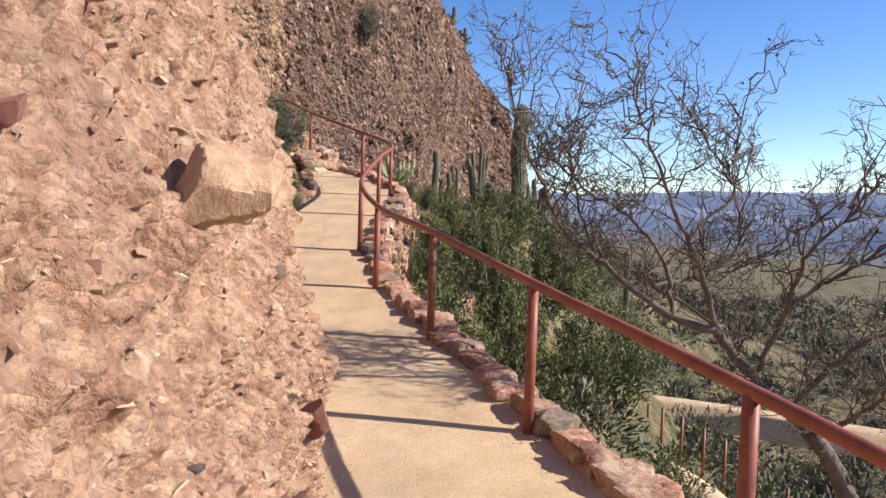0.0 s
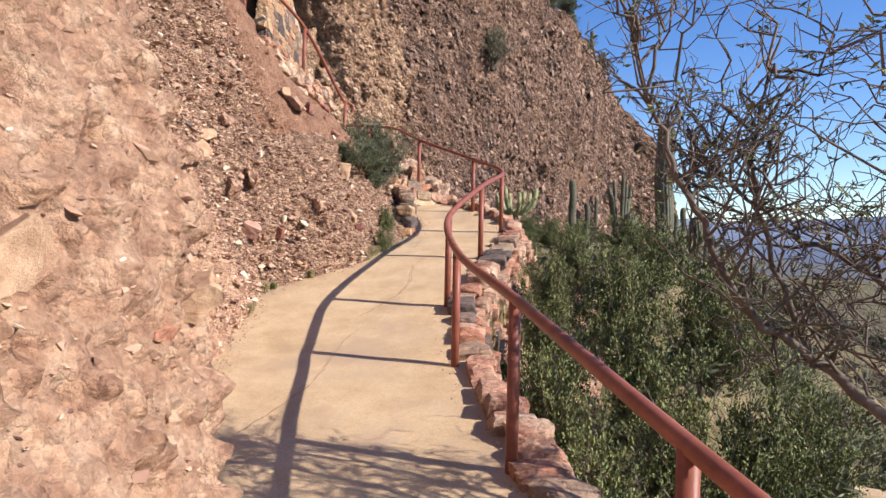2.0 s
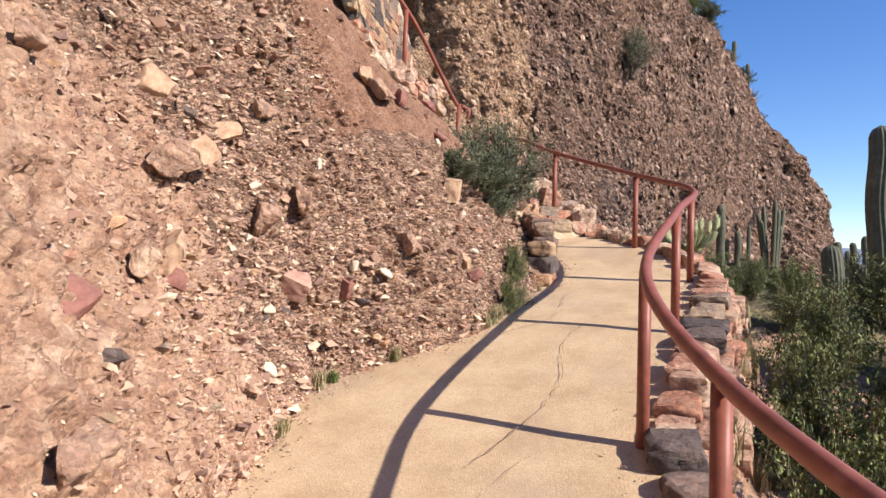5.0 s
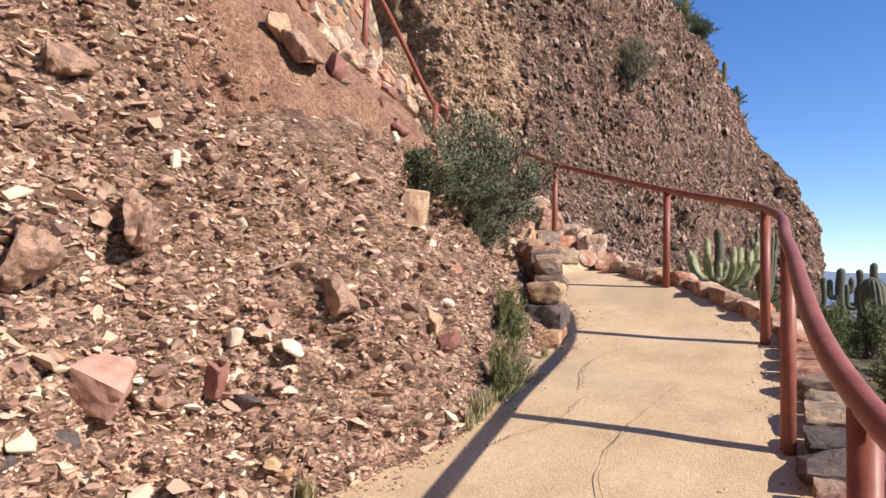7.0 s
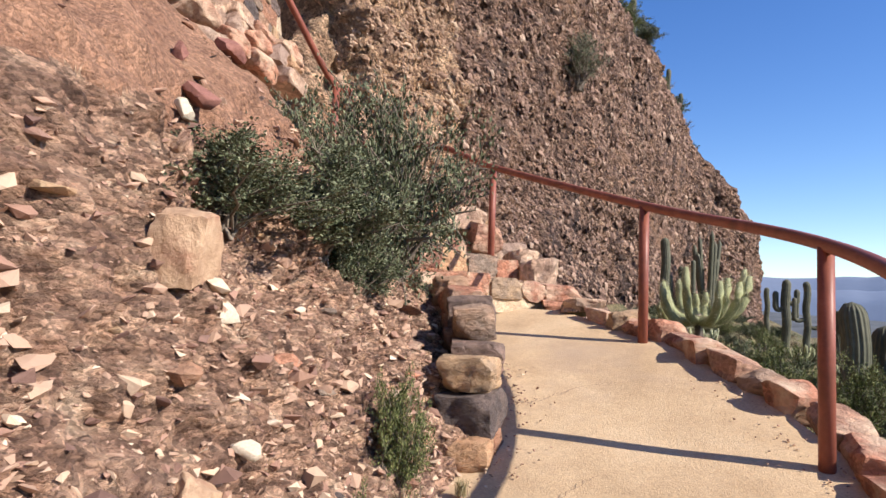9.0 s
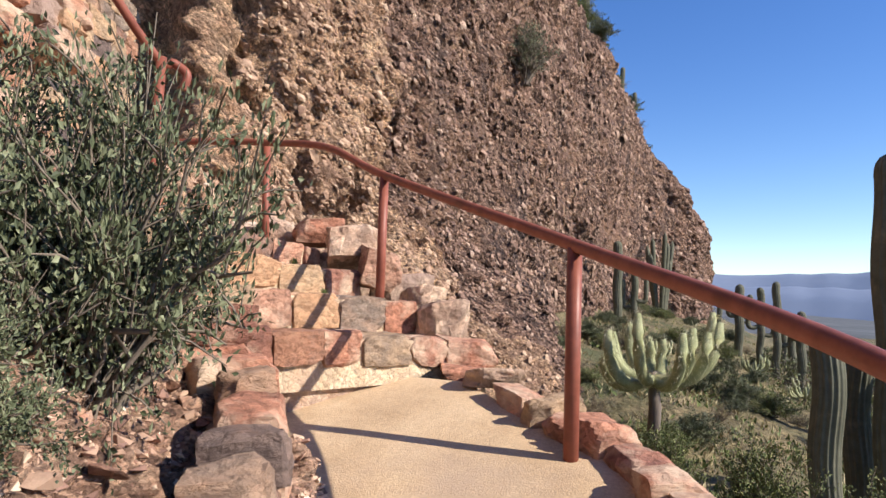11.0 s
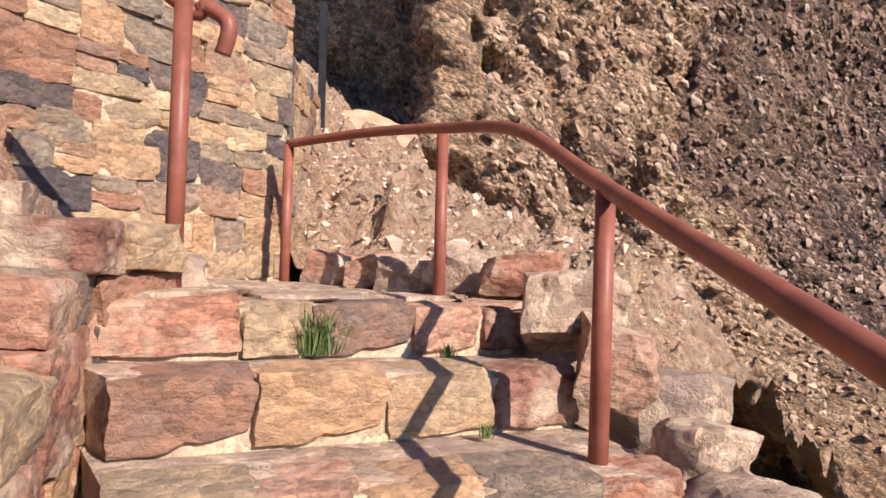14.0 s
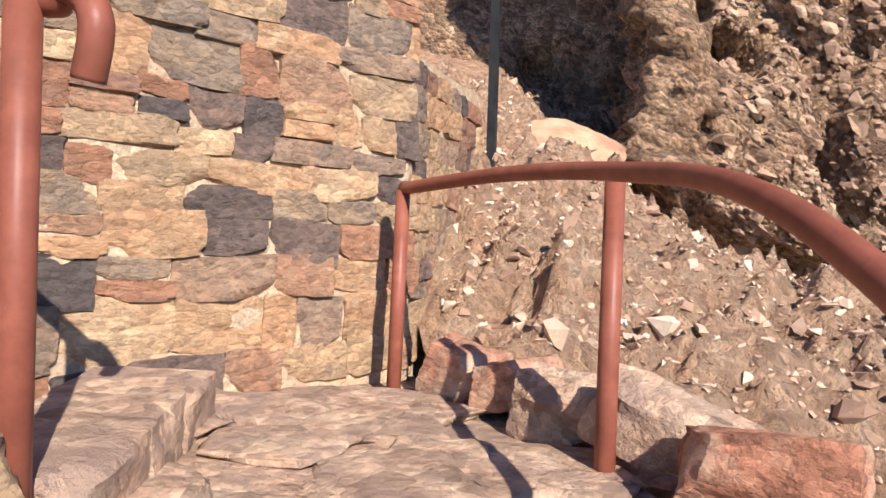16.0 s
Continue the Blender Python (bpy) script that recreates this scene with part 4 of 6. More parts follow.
# ---------------------------------------------------------------- masonry wall at the landing
rng = random.Random(41)
wall = thing("wall_masonry", "tall masonry wall of grey, brown and tan stones in sandy mortar", "masonry wall", kind="structure")
W0, W1 = Vector((-5.72, 14.6, 0)), Vector((-6.80, 17.92, 0))
along = (W1 - W0).normalized()
face = Vector((along.y, -along.x, 0))
LW = (W1 - W0).length


def wall_top(s):
    """Height of the wall's top at s metres along it."""
    return 6.35 + 0.55 * max(0.0, LW - s) - 0.5 * smooth(LW - 0.35, LW + 0.1, s)


def wall_point(s, z, out=0.0):
    p = W0 + along * s + face * out
    return Vector((p.x, p.y, z))


v, f = [], []
ns, nz = 60, 50
for back in (0.0, -0.45):
    for i in range(ns):
        s = LW * i / (ns - 1)
        for j in range(nz):
            z = 3.6 + (wall_top(s) - 3.6) * j / (nz - 1)
            wob = 0.012 * noise.noise((s * 1.3, z * 1.3, 2.0)) + 0.01 * noise.noise((s * 7, z * 7, 4.0))
            v.append(tuple(wall_point(s, z, back + (wob if back == 0 else 0) - 0.012)))
K = ns * nz
for i in range(ns - 1):
    for j in range(nz - 1):
        a = i * nz + j
        f.append((a, a + nz, a + nz + 1, a + 1))
        f.append((K + a, K + a + 1, K + a + nz + 1, K + a + nz))
for j in range(nz - 1):
    a = (ns - 1) * nz + j
    f.append((a, K + a, K + a + 1, a + 1))
for i in range(ns - 1):
    a = i * nz + nz - 1
    f.append((a, a + nz, K + a + nz, K + a))
part("mortar", mesh_of("mortar", v, f, M_MORTAR), wall)
z = 3.88
while z < 8.0:
    h = rng.uniform(0.11, 0.25)
    s = rng.uniform(-0.1, 0.1)
    while s < LW:
        w = min(rng.uniform(0.16, 0.46), LW - s + 0.02)
        if w > 0.08 and z + h < wall_top(s + w / 2):
            hh = h * rng.uniform(0.82, 1.05)
            deep = 0.2
            pos = wall_point(s + w / 2, z + h / 2 + rng.uniform(-0.012, 0.012), -deep / 2 + rng.uniform(-0.004, 0.014))
            if w < 0.3 and h > 0.17 and rng.random() < 0.3:
                for k in (-1, 1):
                    place_block(wall, rng, pos + Vector((0, 0, k * hh * 0.26)), along, face, (w * 0.97, deep, hh * 0.48), data=rng.choice(WALL_BLOCKS), wobble=0.03)
            else:
                place_block(wall, rng, pos, along, face, (w * rng.uniform(0.98, 1.05), deep, hh * 1.1), data=rng.choice(WALL_BLOCKS), wobble=0.03)
        s += w
    z += h * 0.97
# low end of the wall, running on towards the cave
E0, E1 = W1 + along * 0.02 - face * 0.03, Vector((-7.95, 18.95, 0))
e_along = (E1 - E0).normalized()
e_face = Vector((e_along.y, -e_along.x, 0))
LE = (E1 - E0).length
v = []
for i in range(12):
    for zb, back in ((3.6, -0.02), (5.55 + 0.1 * i / 11, -0.02), (5.55 + 0.1 * i / 11, -0.4), (3.6, -0.4)):
        p = E0 + e_along * (LE * i / 11) + e_face * (back + 0.012 * noise.noise((i * 0.9, zb, 3.0)))
        v.append((p.x, p.y, zb + 0.03 * noise.noise((i * 1.3, zb, back))))
f = [(4 * i + k, 4 * i + 4 + k, 4 * i + 4 + (k + 1) % 4, 4 * i + (k + 1) % 4) for i in range(11) for k in range(4)] + [(0, 1, 2, 3), (47, 46, 45, 44)]
part("mortar", mesh_of("mortar", v, f, M_MORTAR, True), wall)
z = 3.9
while z < 5.5:
    h, s = rng.uniform(0.1, 0.2), 0.0
    while s < LE:
        w = min(rng.uniform(0.14, 0.4), LE - s + 0.02)
        p = E0 + e_along * (s + w / 2) + e_face * (-0.1 + rng.uniform(0, 0.012))
        place_block(wall, rng, (p.x, p.y, z + h / 2), e_along, e_face, (w * 0.95, 0.2, h), data=rng.choice(WALL_BLOCKS), wobble=0.03)
        s += w
    z += h * 1.02
# bench-like steps that lead up beside the wall
BENCH_BLOCKS = [block_mesh("bench_stone", 320 + n, M_TREAD, 0.04, 44.0, 0.04, 9, 1.2) for n in range(5)]
up = thing("stairs_upper", "stone steps climbing between rail and masonry wall", "stairs", kind="structure")
for k in range(5):
    z1 = 4.06 + 0.22 * k
    yk = 16.78 - (0.0 if k == 0 else 0.35 + 0.3 * k)
    for x in (-5.25, -5.6, -5.95):
        place_block(up, rng, (x + rng.uniform(-0.03, 0.03) - 0.0 * k, yk - 0.32 + (-5.6 - x) * 0.35, z1 - 0.12), (1, -0.36, 0), (0.36, 1, 0), (0.36, 0.42, 0.24), data=rng.choice(BENCH_BLOCKS), wobble=0.02)
# capping stones of the upper path above the dirt slope
cap = thing("wall_capping", "low capping wall of pale stones above the dirt slope", "stone wall", kind="structure")
line = curve_through([(-4.95, 15.75, 4.9), (-5.2, 14.85, 5.18), (-5.45, 13.9, 5.62), (-5.35, 12.9, 5.85), (-5.0, 12.1, 5.8), (-4.7, 11.5, 5.7)], 30)
for course in range(4):
    ahead = rng.uniform(0, 0.2)
    for n in range(1, len(line)):
        a, b = line[n - 1], line[n]
        ahead -= (b - a).length
        if ahead <= 0:
            w = rng.uniform(0.14, 0.3)
            ahead = w * 0.98
            d = (b - a).normalized()
            top = 1 + 2.6 * (1 - smooth(12.2, 13.6, b.y)) + (1 if b.y > 14.2 else 0)
            if course <= top:
                place_block(cap, rng, b + d * w * 0.5 + Vector((-0.06 * course, 0, -0.2 + 0.14 * course)), d, (1, 0.3, 0), (w * 1.1, 0.34, 0.165), data=rng.choice(BENCH_BLOCKS + RED_BLOCKS[:3] + BLOCKS[:3]), wobble=0.14)

# ---------------------------------------------------------------- notable rocks in the bank
def bank_rock(y, z, size, data, label, out=0.0, turn=0.0):
    p, nrm = bank_near(y, z)
    ob = new("boulder", data)
    ob.matrix_basis = Matrix.Translation(p + nrm * out) @ Euler((turn * 0.7, turn * 0.4, turn)).to_matrix().to_4x4() @ Matrix.Diagonal((*size, 1))
    return tagged(ob, label, "boulder", group="boulders in the bank")


M_PALE = material("pale tan boulder", [(0.3, (0.34, 0.205, 0.125)), (0.7, (0.56, 0.39, 0.255))], 2.2, 0.9, 0.5, 9, distance=0.03, detail=12, stain=(0.36, 0.20, 0.13), stain_scale=1.6, stain_range=(0.52, 0.66))
M_MAROON = material("dark red boulder", [(0.3, (0.20, 0.085, 0.07)), (0.7, (0.33, 0.155, 0.12))], 4, 0.88, 0.5, 20, distance=0.02)
pale, dark = [boulder_mesh("pale_rock", 500 + n, M_PALE, 11, 0.20, 4) for n in range(3)], [boulder_mesh("dark_rock", 520 + n, M_MAROON, 14) for n in range(4)]
block_pale, block_pink = block_mesh("pale_block", 77, M_PALE, 0.16, 40.0, 0.08, 10), block_mesh("pink_block", 79, material("pink stone", [(0.3, (0.36, 0.19, 0.14)), (0.7, (0.52, 0.32, 0.24))], 3, 0.9, 0.5, 20, distance=0.015), 0.24, 40.0, 0.06, 10)
M_WHITE = material("pale chalky stone", [(0.3, (0.46, 0.37, 0.27)), (0.7, (0.64, 0.55, 0.43))], 6, 0.9, 0.4, 24, distance=0.01)
M_BROWN = material("brown conglomerate lump", [(0.28, (0.30, 0.175, 0.125)), (0.5, (0.43, 0.27, 0.19)), (0.72, (0.58, 0.41, 0.29))], 6, 0.95, 1.0, 26, in_world=True, grit=0.3, grit_scale=16, warp=0.04, distance=0.04)
white = [boulder_mesh("white_rock", 560 + n, M_WHITE, 16, 0.05) for n in range(2)]
lump = [boulder_mesh("lump", 570 + n, M_BROWN, 9, 0.3, 4) for n in range(3)]
R_PALE, R_RED, R_LUMP, R_TAN, R_WHITE = "large pale tan boulder jutting from the rock bank", "dark red angular stone embedded in the rock bank", "rough brown lump of conglomerate in the rock bank", "tan stone jutting from the rock bank", "pale chalky stone lying in the rubble"
for y, z, size, data, label, out, turn in (
        (3.72, 2.07, (0.17, 0.16, 0.20), pale[0], R_PALE, 0.12, 0.4), (4.62, 1.1, (0.09, 0.10, 0.14), dark[0], "dark red squared stone embedded in the rock bank", 0.03, 0.9),
        (2.98, 2.2, (0.05, 0.05, 0.06), dark[1], R_RED, 0.02, 1.5), (2.80, 1.88, (0.07, 0.08, 0.08), pale[1], R_TAN, 0.02, 2.2), (3.54, 2.36, (0.06, 0.07, 0.06), pale[2], R_TAN, 0.03, 0.6),
        (5.0, 2.1, (0.09, 0.12, 0.15), pale[2], R_TAN, 0.04, 1.2), (5.80, 1.97, (0.10, 0.10, 0.11), pale[1], "rounded pale boulder sticking out of the rock bank", 0.05, 2.0),
        (6.34, 2.28, (0.10, 0.12, 0.27), dark[2], "tall dark red slab embedded in the rock bank", 0.09, 0.2), (6.22, 1.92, (0.093, 0.102, 0.093), lump[0], R_LUMP, 0.04, 0.7), (6.9, 1.95, (0.07, 0.08, 0.09), pale[0], R_TAN, 0.03, 1.7),
        (7.0, 2.62, (0.11, 0.13, 0.14), pale[2], "pinkish stone block jutting from the rock bank", 0.05, 2.6), (6.7, 2.9, (0.085, 0.093, 0.076), lump[1], R_LUMP, 0.05, 1.2), (7.5, 2.75, (0.076, 0.085, 0.068), lump[2], R_LUMP, 0.04, 2.2),
        (8.7, 2.25, (0.15, 0.17, 0.12), dark[3], R_RED, 0.02, 0.5), (8.44, 1.74, (0.136, 0.153, 0.111), lump[0], R_LUMP, 0.04, 0.9), (8.75, 3.45, (0.119, 0.119, 0.093), lump[1], R_LUMP, 0.05, 0.3),
        (7.7, 2.0, (0.08, 0.1, 0.08), dark[0], R_RED, 0.03, 1.8), (9.85, 3.1, (0.16, 0.18, 0.12), pale[2], R_TAN, 0.06, 1.0), (9.5, 2.46, (0.13, 0.16, 0.1), pale[1], R_TAN, 0.05, 2.0), (9.6, 2.98, (0.162, 0.170, 0.111), lump[2], "large red-brown boulder jutting from the rock bank", 0.08, 0.4),
        (9.7, 3.5, (0.13, 0.14, 0.14), pale[0], R_TAN, 0.04, 1.0), (9.2, 2.42, (0.136, 0.153, 0.093), lump[1], R_LUMP, 0.06, 2.6), (9.5, 2.33, (0.1, 0.1, 0.08), dark[1], R_RED, 0.03, 0.1), (10.33, 3.32, (0.13, 0.14, 0.13), pale[1], R_TAN, 0.03, 2.9),
        (10.66, 2.29, (0.19, 0.2, 0.17), block_pink, "pink squared stone in the rubble bank", 0.03, 0.5), (10.95, 2.9, (0.204, 0.170, 0.093), lump[0], R_LUMP, 0.05, 2.3), (10.4, 2.7, (0.136, 0.128, 0.111), lump[2], R_LUMP, 0.05, 1.3), (11.72, 2.6, (0.153, 0.162, 0.128), lump[1], R_LUMP, 0.06, 0.5),
        (10.69, 3.57, (0.145, 0.136, 0.093), lump[0], R_LUMP, 0.06, 1.1), (11.16, 2.27, (0.11, 0.1, 0.08), dark[0], R_RED, 0.04, 2.1), (10.06, 1.81, (0.072, 0.072, 0.043), white[0], R_WHITE, 0.02, 1.2), (10.33, 2.13, (0.072, 0.065, 0.050), white[1], R_WHITE, 0.02, 0.3),
        (11.49, 2.4, (0.072, 0.079, 0.036), white[0], R_WHITE, 0.03, 0.9), (11.29, 2.41, (0.072, 0.058, 0.058), white[1], R_WHITE, 0.02, 2.0), (11.4, 2.95, (0.050, 0.050, 0.043), white[0], R_WHITE, 0.02, 2.5), (12.59, 2.96, (0.079, 0.072, 0.043), white[1], R_WHITE, 0.02, 0.7),
        (11.1, 3.2, (0.065, 0.065, 0.043), white[1], R_WHITE, 0.02, 1.7), (12.3, 2.5, (0.09, 0.1, 0.08), pale[2], R_TAN, 0.03, 2.8), (12.5, 2.6, (0.058, 0.058, 0.043), white[0], R_WHITE, 0.02, 0.2), (12.45, 2.35, (0.09, 0.08, 0.09), dark[3], R_RED, 0.03, 1.6),
        (12.86, 3.76, (0.09, 0.09, 0.06), dark[0], "red stone lying on the dirt slope", 0.03, 0.5), (12.75, 3.66, (0.058, 0.050, 0.043), white[1], "white stone lying on the dirt slope", 0.03, 1.1), (12.84, 3.57, (0.05, 0.05, 0.04), dark[2], "small red stone on the dirt slope", 0.02, 2.1),
        (12.7, 3.5, (0.093, 0.085, 0.043), lump[2], "dark flat stone on the dirt slope", 0.02, 2.7), (13.76, 4.29, (0.14, 0.12, 0.08), dark[1], "red stone lying on the dirt slope", 0.04, 0.2), (13.0, 3.98, (0.06, 0.06, 0.05), dark[3], "red stone lying on the dirt slope", 0.02, 1.0),
        (11.95, 3.98, (0.204, 0.221, 0.093), lump[1], "jagged ledge of brown rock on the dirt slope", 0.05, 0.8), (11.9, 4.1, (0.12, 0.13, 0.08), pale[0], "pale broken rock on the dirt slope", 0.04, 1.8), (12.2, 3.95, (0.13, 0.13, 0.09), dark[2], "red broken rock on the dirt slope", 0.04, 2.5)):
    bank_rock(y, z, size, data, label, out, turn)
p, nrm = bank_near(12.45, 3.14)
ob = tagged(new("boulder", block_pale), "pale squared boulder resting on the rubble bank", "boulder", group="boulders in the bank")
ob.matrix_basis = Matrix.Translation(p + nrm * 0.05) @ Euler((0.2, 0.15, 0.5)).to_matrix().to_4x4() @ Matrix.Diagonal((0.19, 0.19, 0.21, 1))

ob = tagged(new("boulder", boulder_mesh("cave_rock", 541, M_PALE, 9, 0.16, 4)), "pale flat boulder lying at the mouth of the cave", "boulder")
ob.matrix_basis = Matrix.Translation((-9.6, 20.95, 5.62)) @ Euler((0.1, 0.25, 0.6)).to_matrix().to_4x4() @ Matrix.Diagonal((0.66, 0.46, 0.34, 1))

# ---------------------------------------------------------------- black sign post by the cave
sign = thing("sign_post", "slim black steel sign post with a small dark plate", "sign post")
bp = Vector((-8.5, 19.35, 4.6))
v, f = tube([bp, bp + Vector((0, 0, 2.3))], 0.05, 4)
part("post", mesh_of("post", v, f, M_BLACK, True), sign)
bm = bmesh.new()
bmesh.ops.create_cube(bm, size=1, matrix=Matrix.Translation(bp + Vector((0.02, -0.05, 2.32))) @ Euler((0.75, 0, 0.9)).to_matrix().to_4x4() @ Matrix.Diagonal((0.46, 0.34, 0.03, 1)))
bmesh.ops.bevel(bm, geom=bm.edges[:], offset=0.006, segments=1, affect="EDGES")
part("plate", bm_mesh("plate", bm, M_BLACK), sign, "small tilted dark plate")

# ---------------------------------------------------------------- loose stones of the bank
def templates(meshes):
    out = []
    for m in meshes:
        v = np.array([tuple(p.co) for p in m.vertices])
        out.append((v, [tuple(p.vertices) for p in m.polygons]))
    return out


def strew(name, spots, shapes, mat, seed):
    """Many stones in one mesh. spots: place, size, squash."""
    rd = random.Random(seed)
    V, F, base = [], [], 0
    for p, size, squash in spots:
        v, f = rd.choice(shapes)
        rot = np.array(Euler((rd.uniform(-0.6, 0.6), rd.uniform(-0.6, 0.6), rd.uniform(0, 6.3))).to_matrix())
        q = (v * np.array([1.0, rd.uniform(0.5, 0.9), squash])) @ rot.T * size + np.array(p)
        V.append(q)
        F += [tuple(i + base for i in t) for t in f]
        base += len(v)
    return mesh_of(name, np.concatenate(V), F, mat, True)


CHIPS = templates([rock_mesh("chip", 600 + n, M_RUBBLE, 9) for n in range(8)])
rng = random.Random(51)
spots = []
while len(spots) < 50000:
    y = rng.uniform(2.3, 15.6)
    if rng.random() > 0.12 + 0.88 * float(smooth(8.2, 10.2, y)):
        continue
    v = rng.random() ** 1.4 * (0.45 if y < 11.5 else 0.85)
    p, nrm = on_bank(y, v)
    h = p.z - path_z(y)
    if (y > 11.5 and h > 1.6 and rng.random() < 0.93) or (y > 12.0 and rng.random() < 0.6):
        continue
    loose = float(smooth(8.2, 10.0, y))
    size = min(0.10, 0.008 + rng.expovariate(1 / (0.010 + 0.0045 * loose)))
    spots.append((p + nrm * size * rng.uniform(-0.55, 0.05 + 0.1 * loose), size, rng.uniform(0.25, 0.7)))
part("rubble", strew("rubble", spots, CHIPS, M_RUBBLE, 5), bank, "angular pink and pale stone chips", kind="stuff")
for k in range(290):
    y = 3.4 + 11.8 * (1 - rng.random() ** 1.3)
    p, nrm = on_bank(y, rng.random() ** 1.3 * (0.42 if y < 11.5 else 0.8))
    size = rng.uniform(0.035, 0.09) * (1.3 if rng.random() < 0.15 else 1)
    part("stone", rng.choice(ROCKS + RED_ROCKS), bank, at=Matrix.Translation(p + nrm * size * rng.uniform(-0.45, 0.1)) @ Euler((rng.uniform(-0.5, 0.5), rng.uniform(-0.5, 0.5), rng.uniform(0, 6.3))).to_matrix().to_4x4()
         @ Matrix.Diagonal((size, size * rng.uniform(0.6, 1), size * rng.uniform(0.35, 0.8), 1)))
# broken stones over the pale slope by the landing
M_SHARD = material("pale broken stones", [(0.06, (0.30, 0.18, 0.125)), (0.35, (0.46, 0.31, 0.22)), (0.65, (0.57, 0.41, 0.30)), (0.97, (0.72, 0.60, 0.47))], 8, 0.92, 0.6, 26, per_island=0.85, distance=0.02)
spots = []
for _ in range(9000):
    i, j = rng.randrange(4, 170), rng.randrange(20, 225)
    size = min(0.13, 0.012 + rng.expovariate(1 / 0.022))
    p = APRON[i, j]
    spots.append((p + np.array((0.2, -0.3, 0.3)) * size * rng.uniform(-0.5, 0.4), size, rng.uniform(0.4, 0.9)))
part("shards", strew("shards", spots, CHIPS, M_SHARD, 8), apron, "angular pale broken stones", kind="stuff")
# grit along the foot of the bank and dust by the kerb
spots = []
for _ in range(1900):
    y = rng.uniform(3.5, 15.2)
    if rng.random() < 0.7:
        x = float(edge_x(y)) + abs(rng.gauss(0, 0.1)) + 0.02
    else:
        x = float(kerb_x(y)) - abs(rng.gauss(0, 0.12)) - 0.05
    s = rng.uniform(0.004, 0.014)
    spots.append(((x, y, float(path_z(y)) + s * 0.3), s, 0.6))
part("grit", strew("grit", spots, CHIPS, M_RUBBLE, 6), path, "scattered grit", kind="stuff")

# ---------------------------------------------------------------- plants
def leaf_quads(spots, length, width, rd):
    """Small folded leaves at (place, way)."""
    n = len(spots)
    P = np.array([s[0] for s in spots])
    W = np.array([s[1] for s in spots], float)
    W /= np.linalg.norm(W, axis=1)[:, None] + 1e-9
    R = np.random.RandomState(rd.randrange(10**6))
    side = np.cross(W, R.normal(size=(n, 3)))
    side /= np.linalg.norm(side, axis=1)[:, None] + 1e-9
    L = length * R.uniform(0.6, 1.3, (n, 1))
    Wd = width * R.uniform(0.7, 1.3, (n, 1))
    up = np.cross(side, W)
    V = np.stack([P, P + W * L * 0.5 + side * Wd + up * Wd * 0.4, P + W * L, P + W * L * 0.5 - side * Wd + up * Wd * 0.4], 1).reshape(-1, 3)
    k = np.arange(n) * 4
    return V, np.concatenate([np.stack([k, k + 1, k + 2], 1), np.stack([k, k + 2, k + 3], 1)])


def bush_meshes(name, seed, leaves, leaf, width, mat, stem_mat, spread=0.8, tall=1.0, stems=46, fill=0.25):
    """Stems and foliage of a shrub about 1 m tall."""
    rd = random.Random(seed)
    tubes, tips = [], []
    for _ in range(stems):
        a, e = rd.uniform(0, 6.283), rd.uniform(0.35, 1.5)
        reach = rd.uniform(0.62, 1.05) * (0.85 + 0.3 * noise.noise((math.cos(a) * 1.5 + seed, math.sin(a) * 1.5, e * 2)))
        end = Vector((math.cos(a) * math.cos(e) * spread, math.sin(a) * math.cos(e) * spread, math.sin(e) * tall)) * reach
        pts = [Vector((rd.gauss(0, 0.04), rd.gauss(0, 0.04), -0.08))]
        for k in range(1, 6):
            t = k / 5
            pts.append(end * t + Vector((rd.gauss(0, 0.035), rd.gauss(0, 0.035), rd.gauss(0, 0.03) + 0.06 * math.sin(t * 3))))
        tubes.append(tube(pts, [0.012 * (1 - 0.8 * k / 5) for k in range(6)], 4, False))
        for _ in range(9):
            t = rd.uniform(fill, 1.0)
            k = min(4, int(t * 5))
            b = pts[k].lerp(pts[k + 1], t * 5 - k)
            d = (Vector((rd.gauss(0, 1), rd.gauss(0, 1), rd.gauss(0.35, 0.8))) + (end.normalized() * 0.8)).normalized() * rd.uniform(0.1, 0.24)
            tubes.append(tube([b, b + d * 0.5 + Vector((0, 0, 0.01)), b + d], [0.004, 0.003, 0.0015], 3, False))
            tips.append((b, d))
    spots = []
    for _ in range(leaves):
        b, d = rd.choice(tips)
        q = b + d * rd.uniform(0.1, 1.08) + Vector((rd.gauss(0, 0.018), rd.gauss(0, 0.018), rd.gauss(0, 0.018)))
        spots.append((tuple(q), (d.x + rd.gauss(0, 0.12), d.y + rd.gauss(0, 0.12), d.z + rd.gauss(0.04, 0.12))))
    V, F = leaf_quads(spots, leaf, width, rd)
    v, f = gather(tubes)
    return mesh_of("stems", v, f, stem_mat), mesh_of("foliage", V, F, mat, True)


M_TWIG = material("grey twig", [(0.3, (0.10, 0.08, 0.06)), (0.7, (0.22, 0.18, 0.14))], 12, 0.9, 0.3, 60)
GREEN = [bush_meshes("bush", 700 + n, 11000, 0.032, 0.0085, M_LEAF, M_TWIG) for n in range(3)]
OLIVE = [bush_meshes("bush", 720 + n, 18000, 0.031, 0.0075, M_LEAF_DARK, M_TWIG, 0.85, 0.9) for n in range(2)]
AIRY = [bush_meshes("bush", 750 + n, 15000, 0.026, 0.0062, M_LEAF_DARK, M_TWIG, 0.85, 0.9, 70) for n in range(2)]
SPARSE_GREEN = bush_meshes("bush", 760, 5200, 0.034, 0.007, M_LEAF_DARK, M_TWIG, 0.8, 1.0, 70)
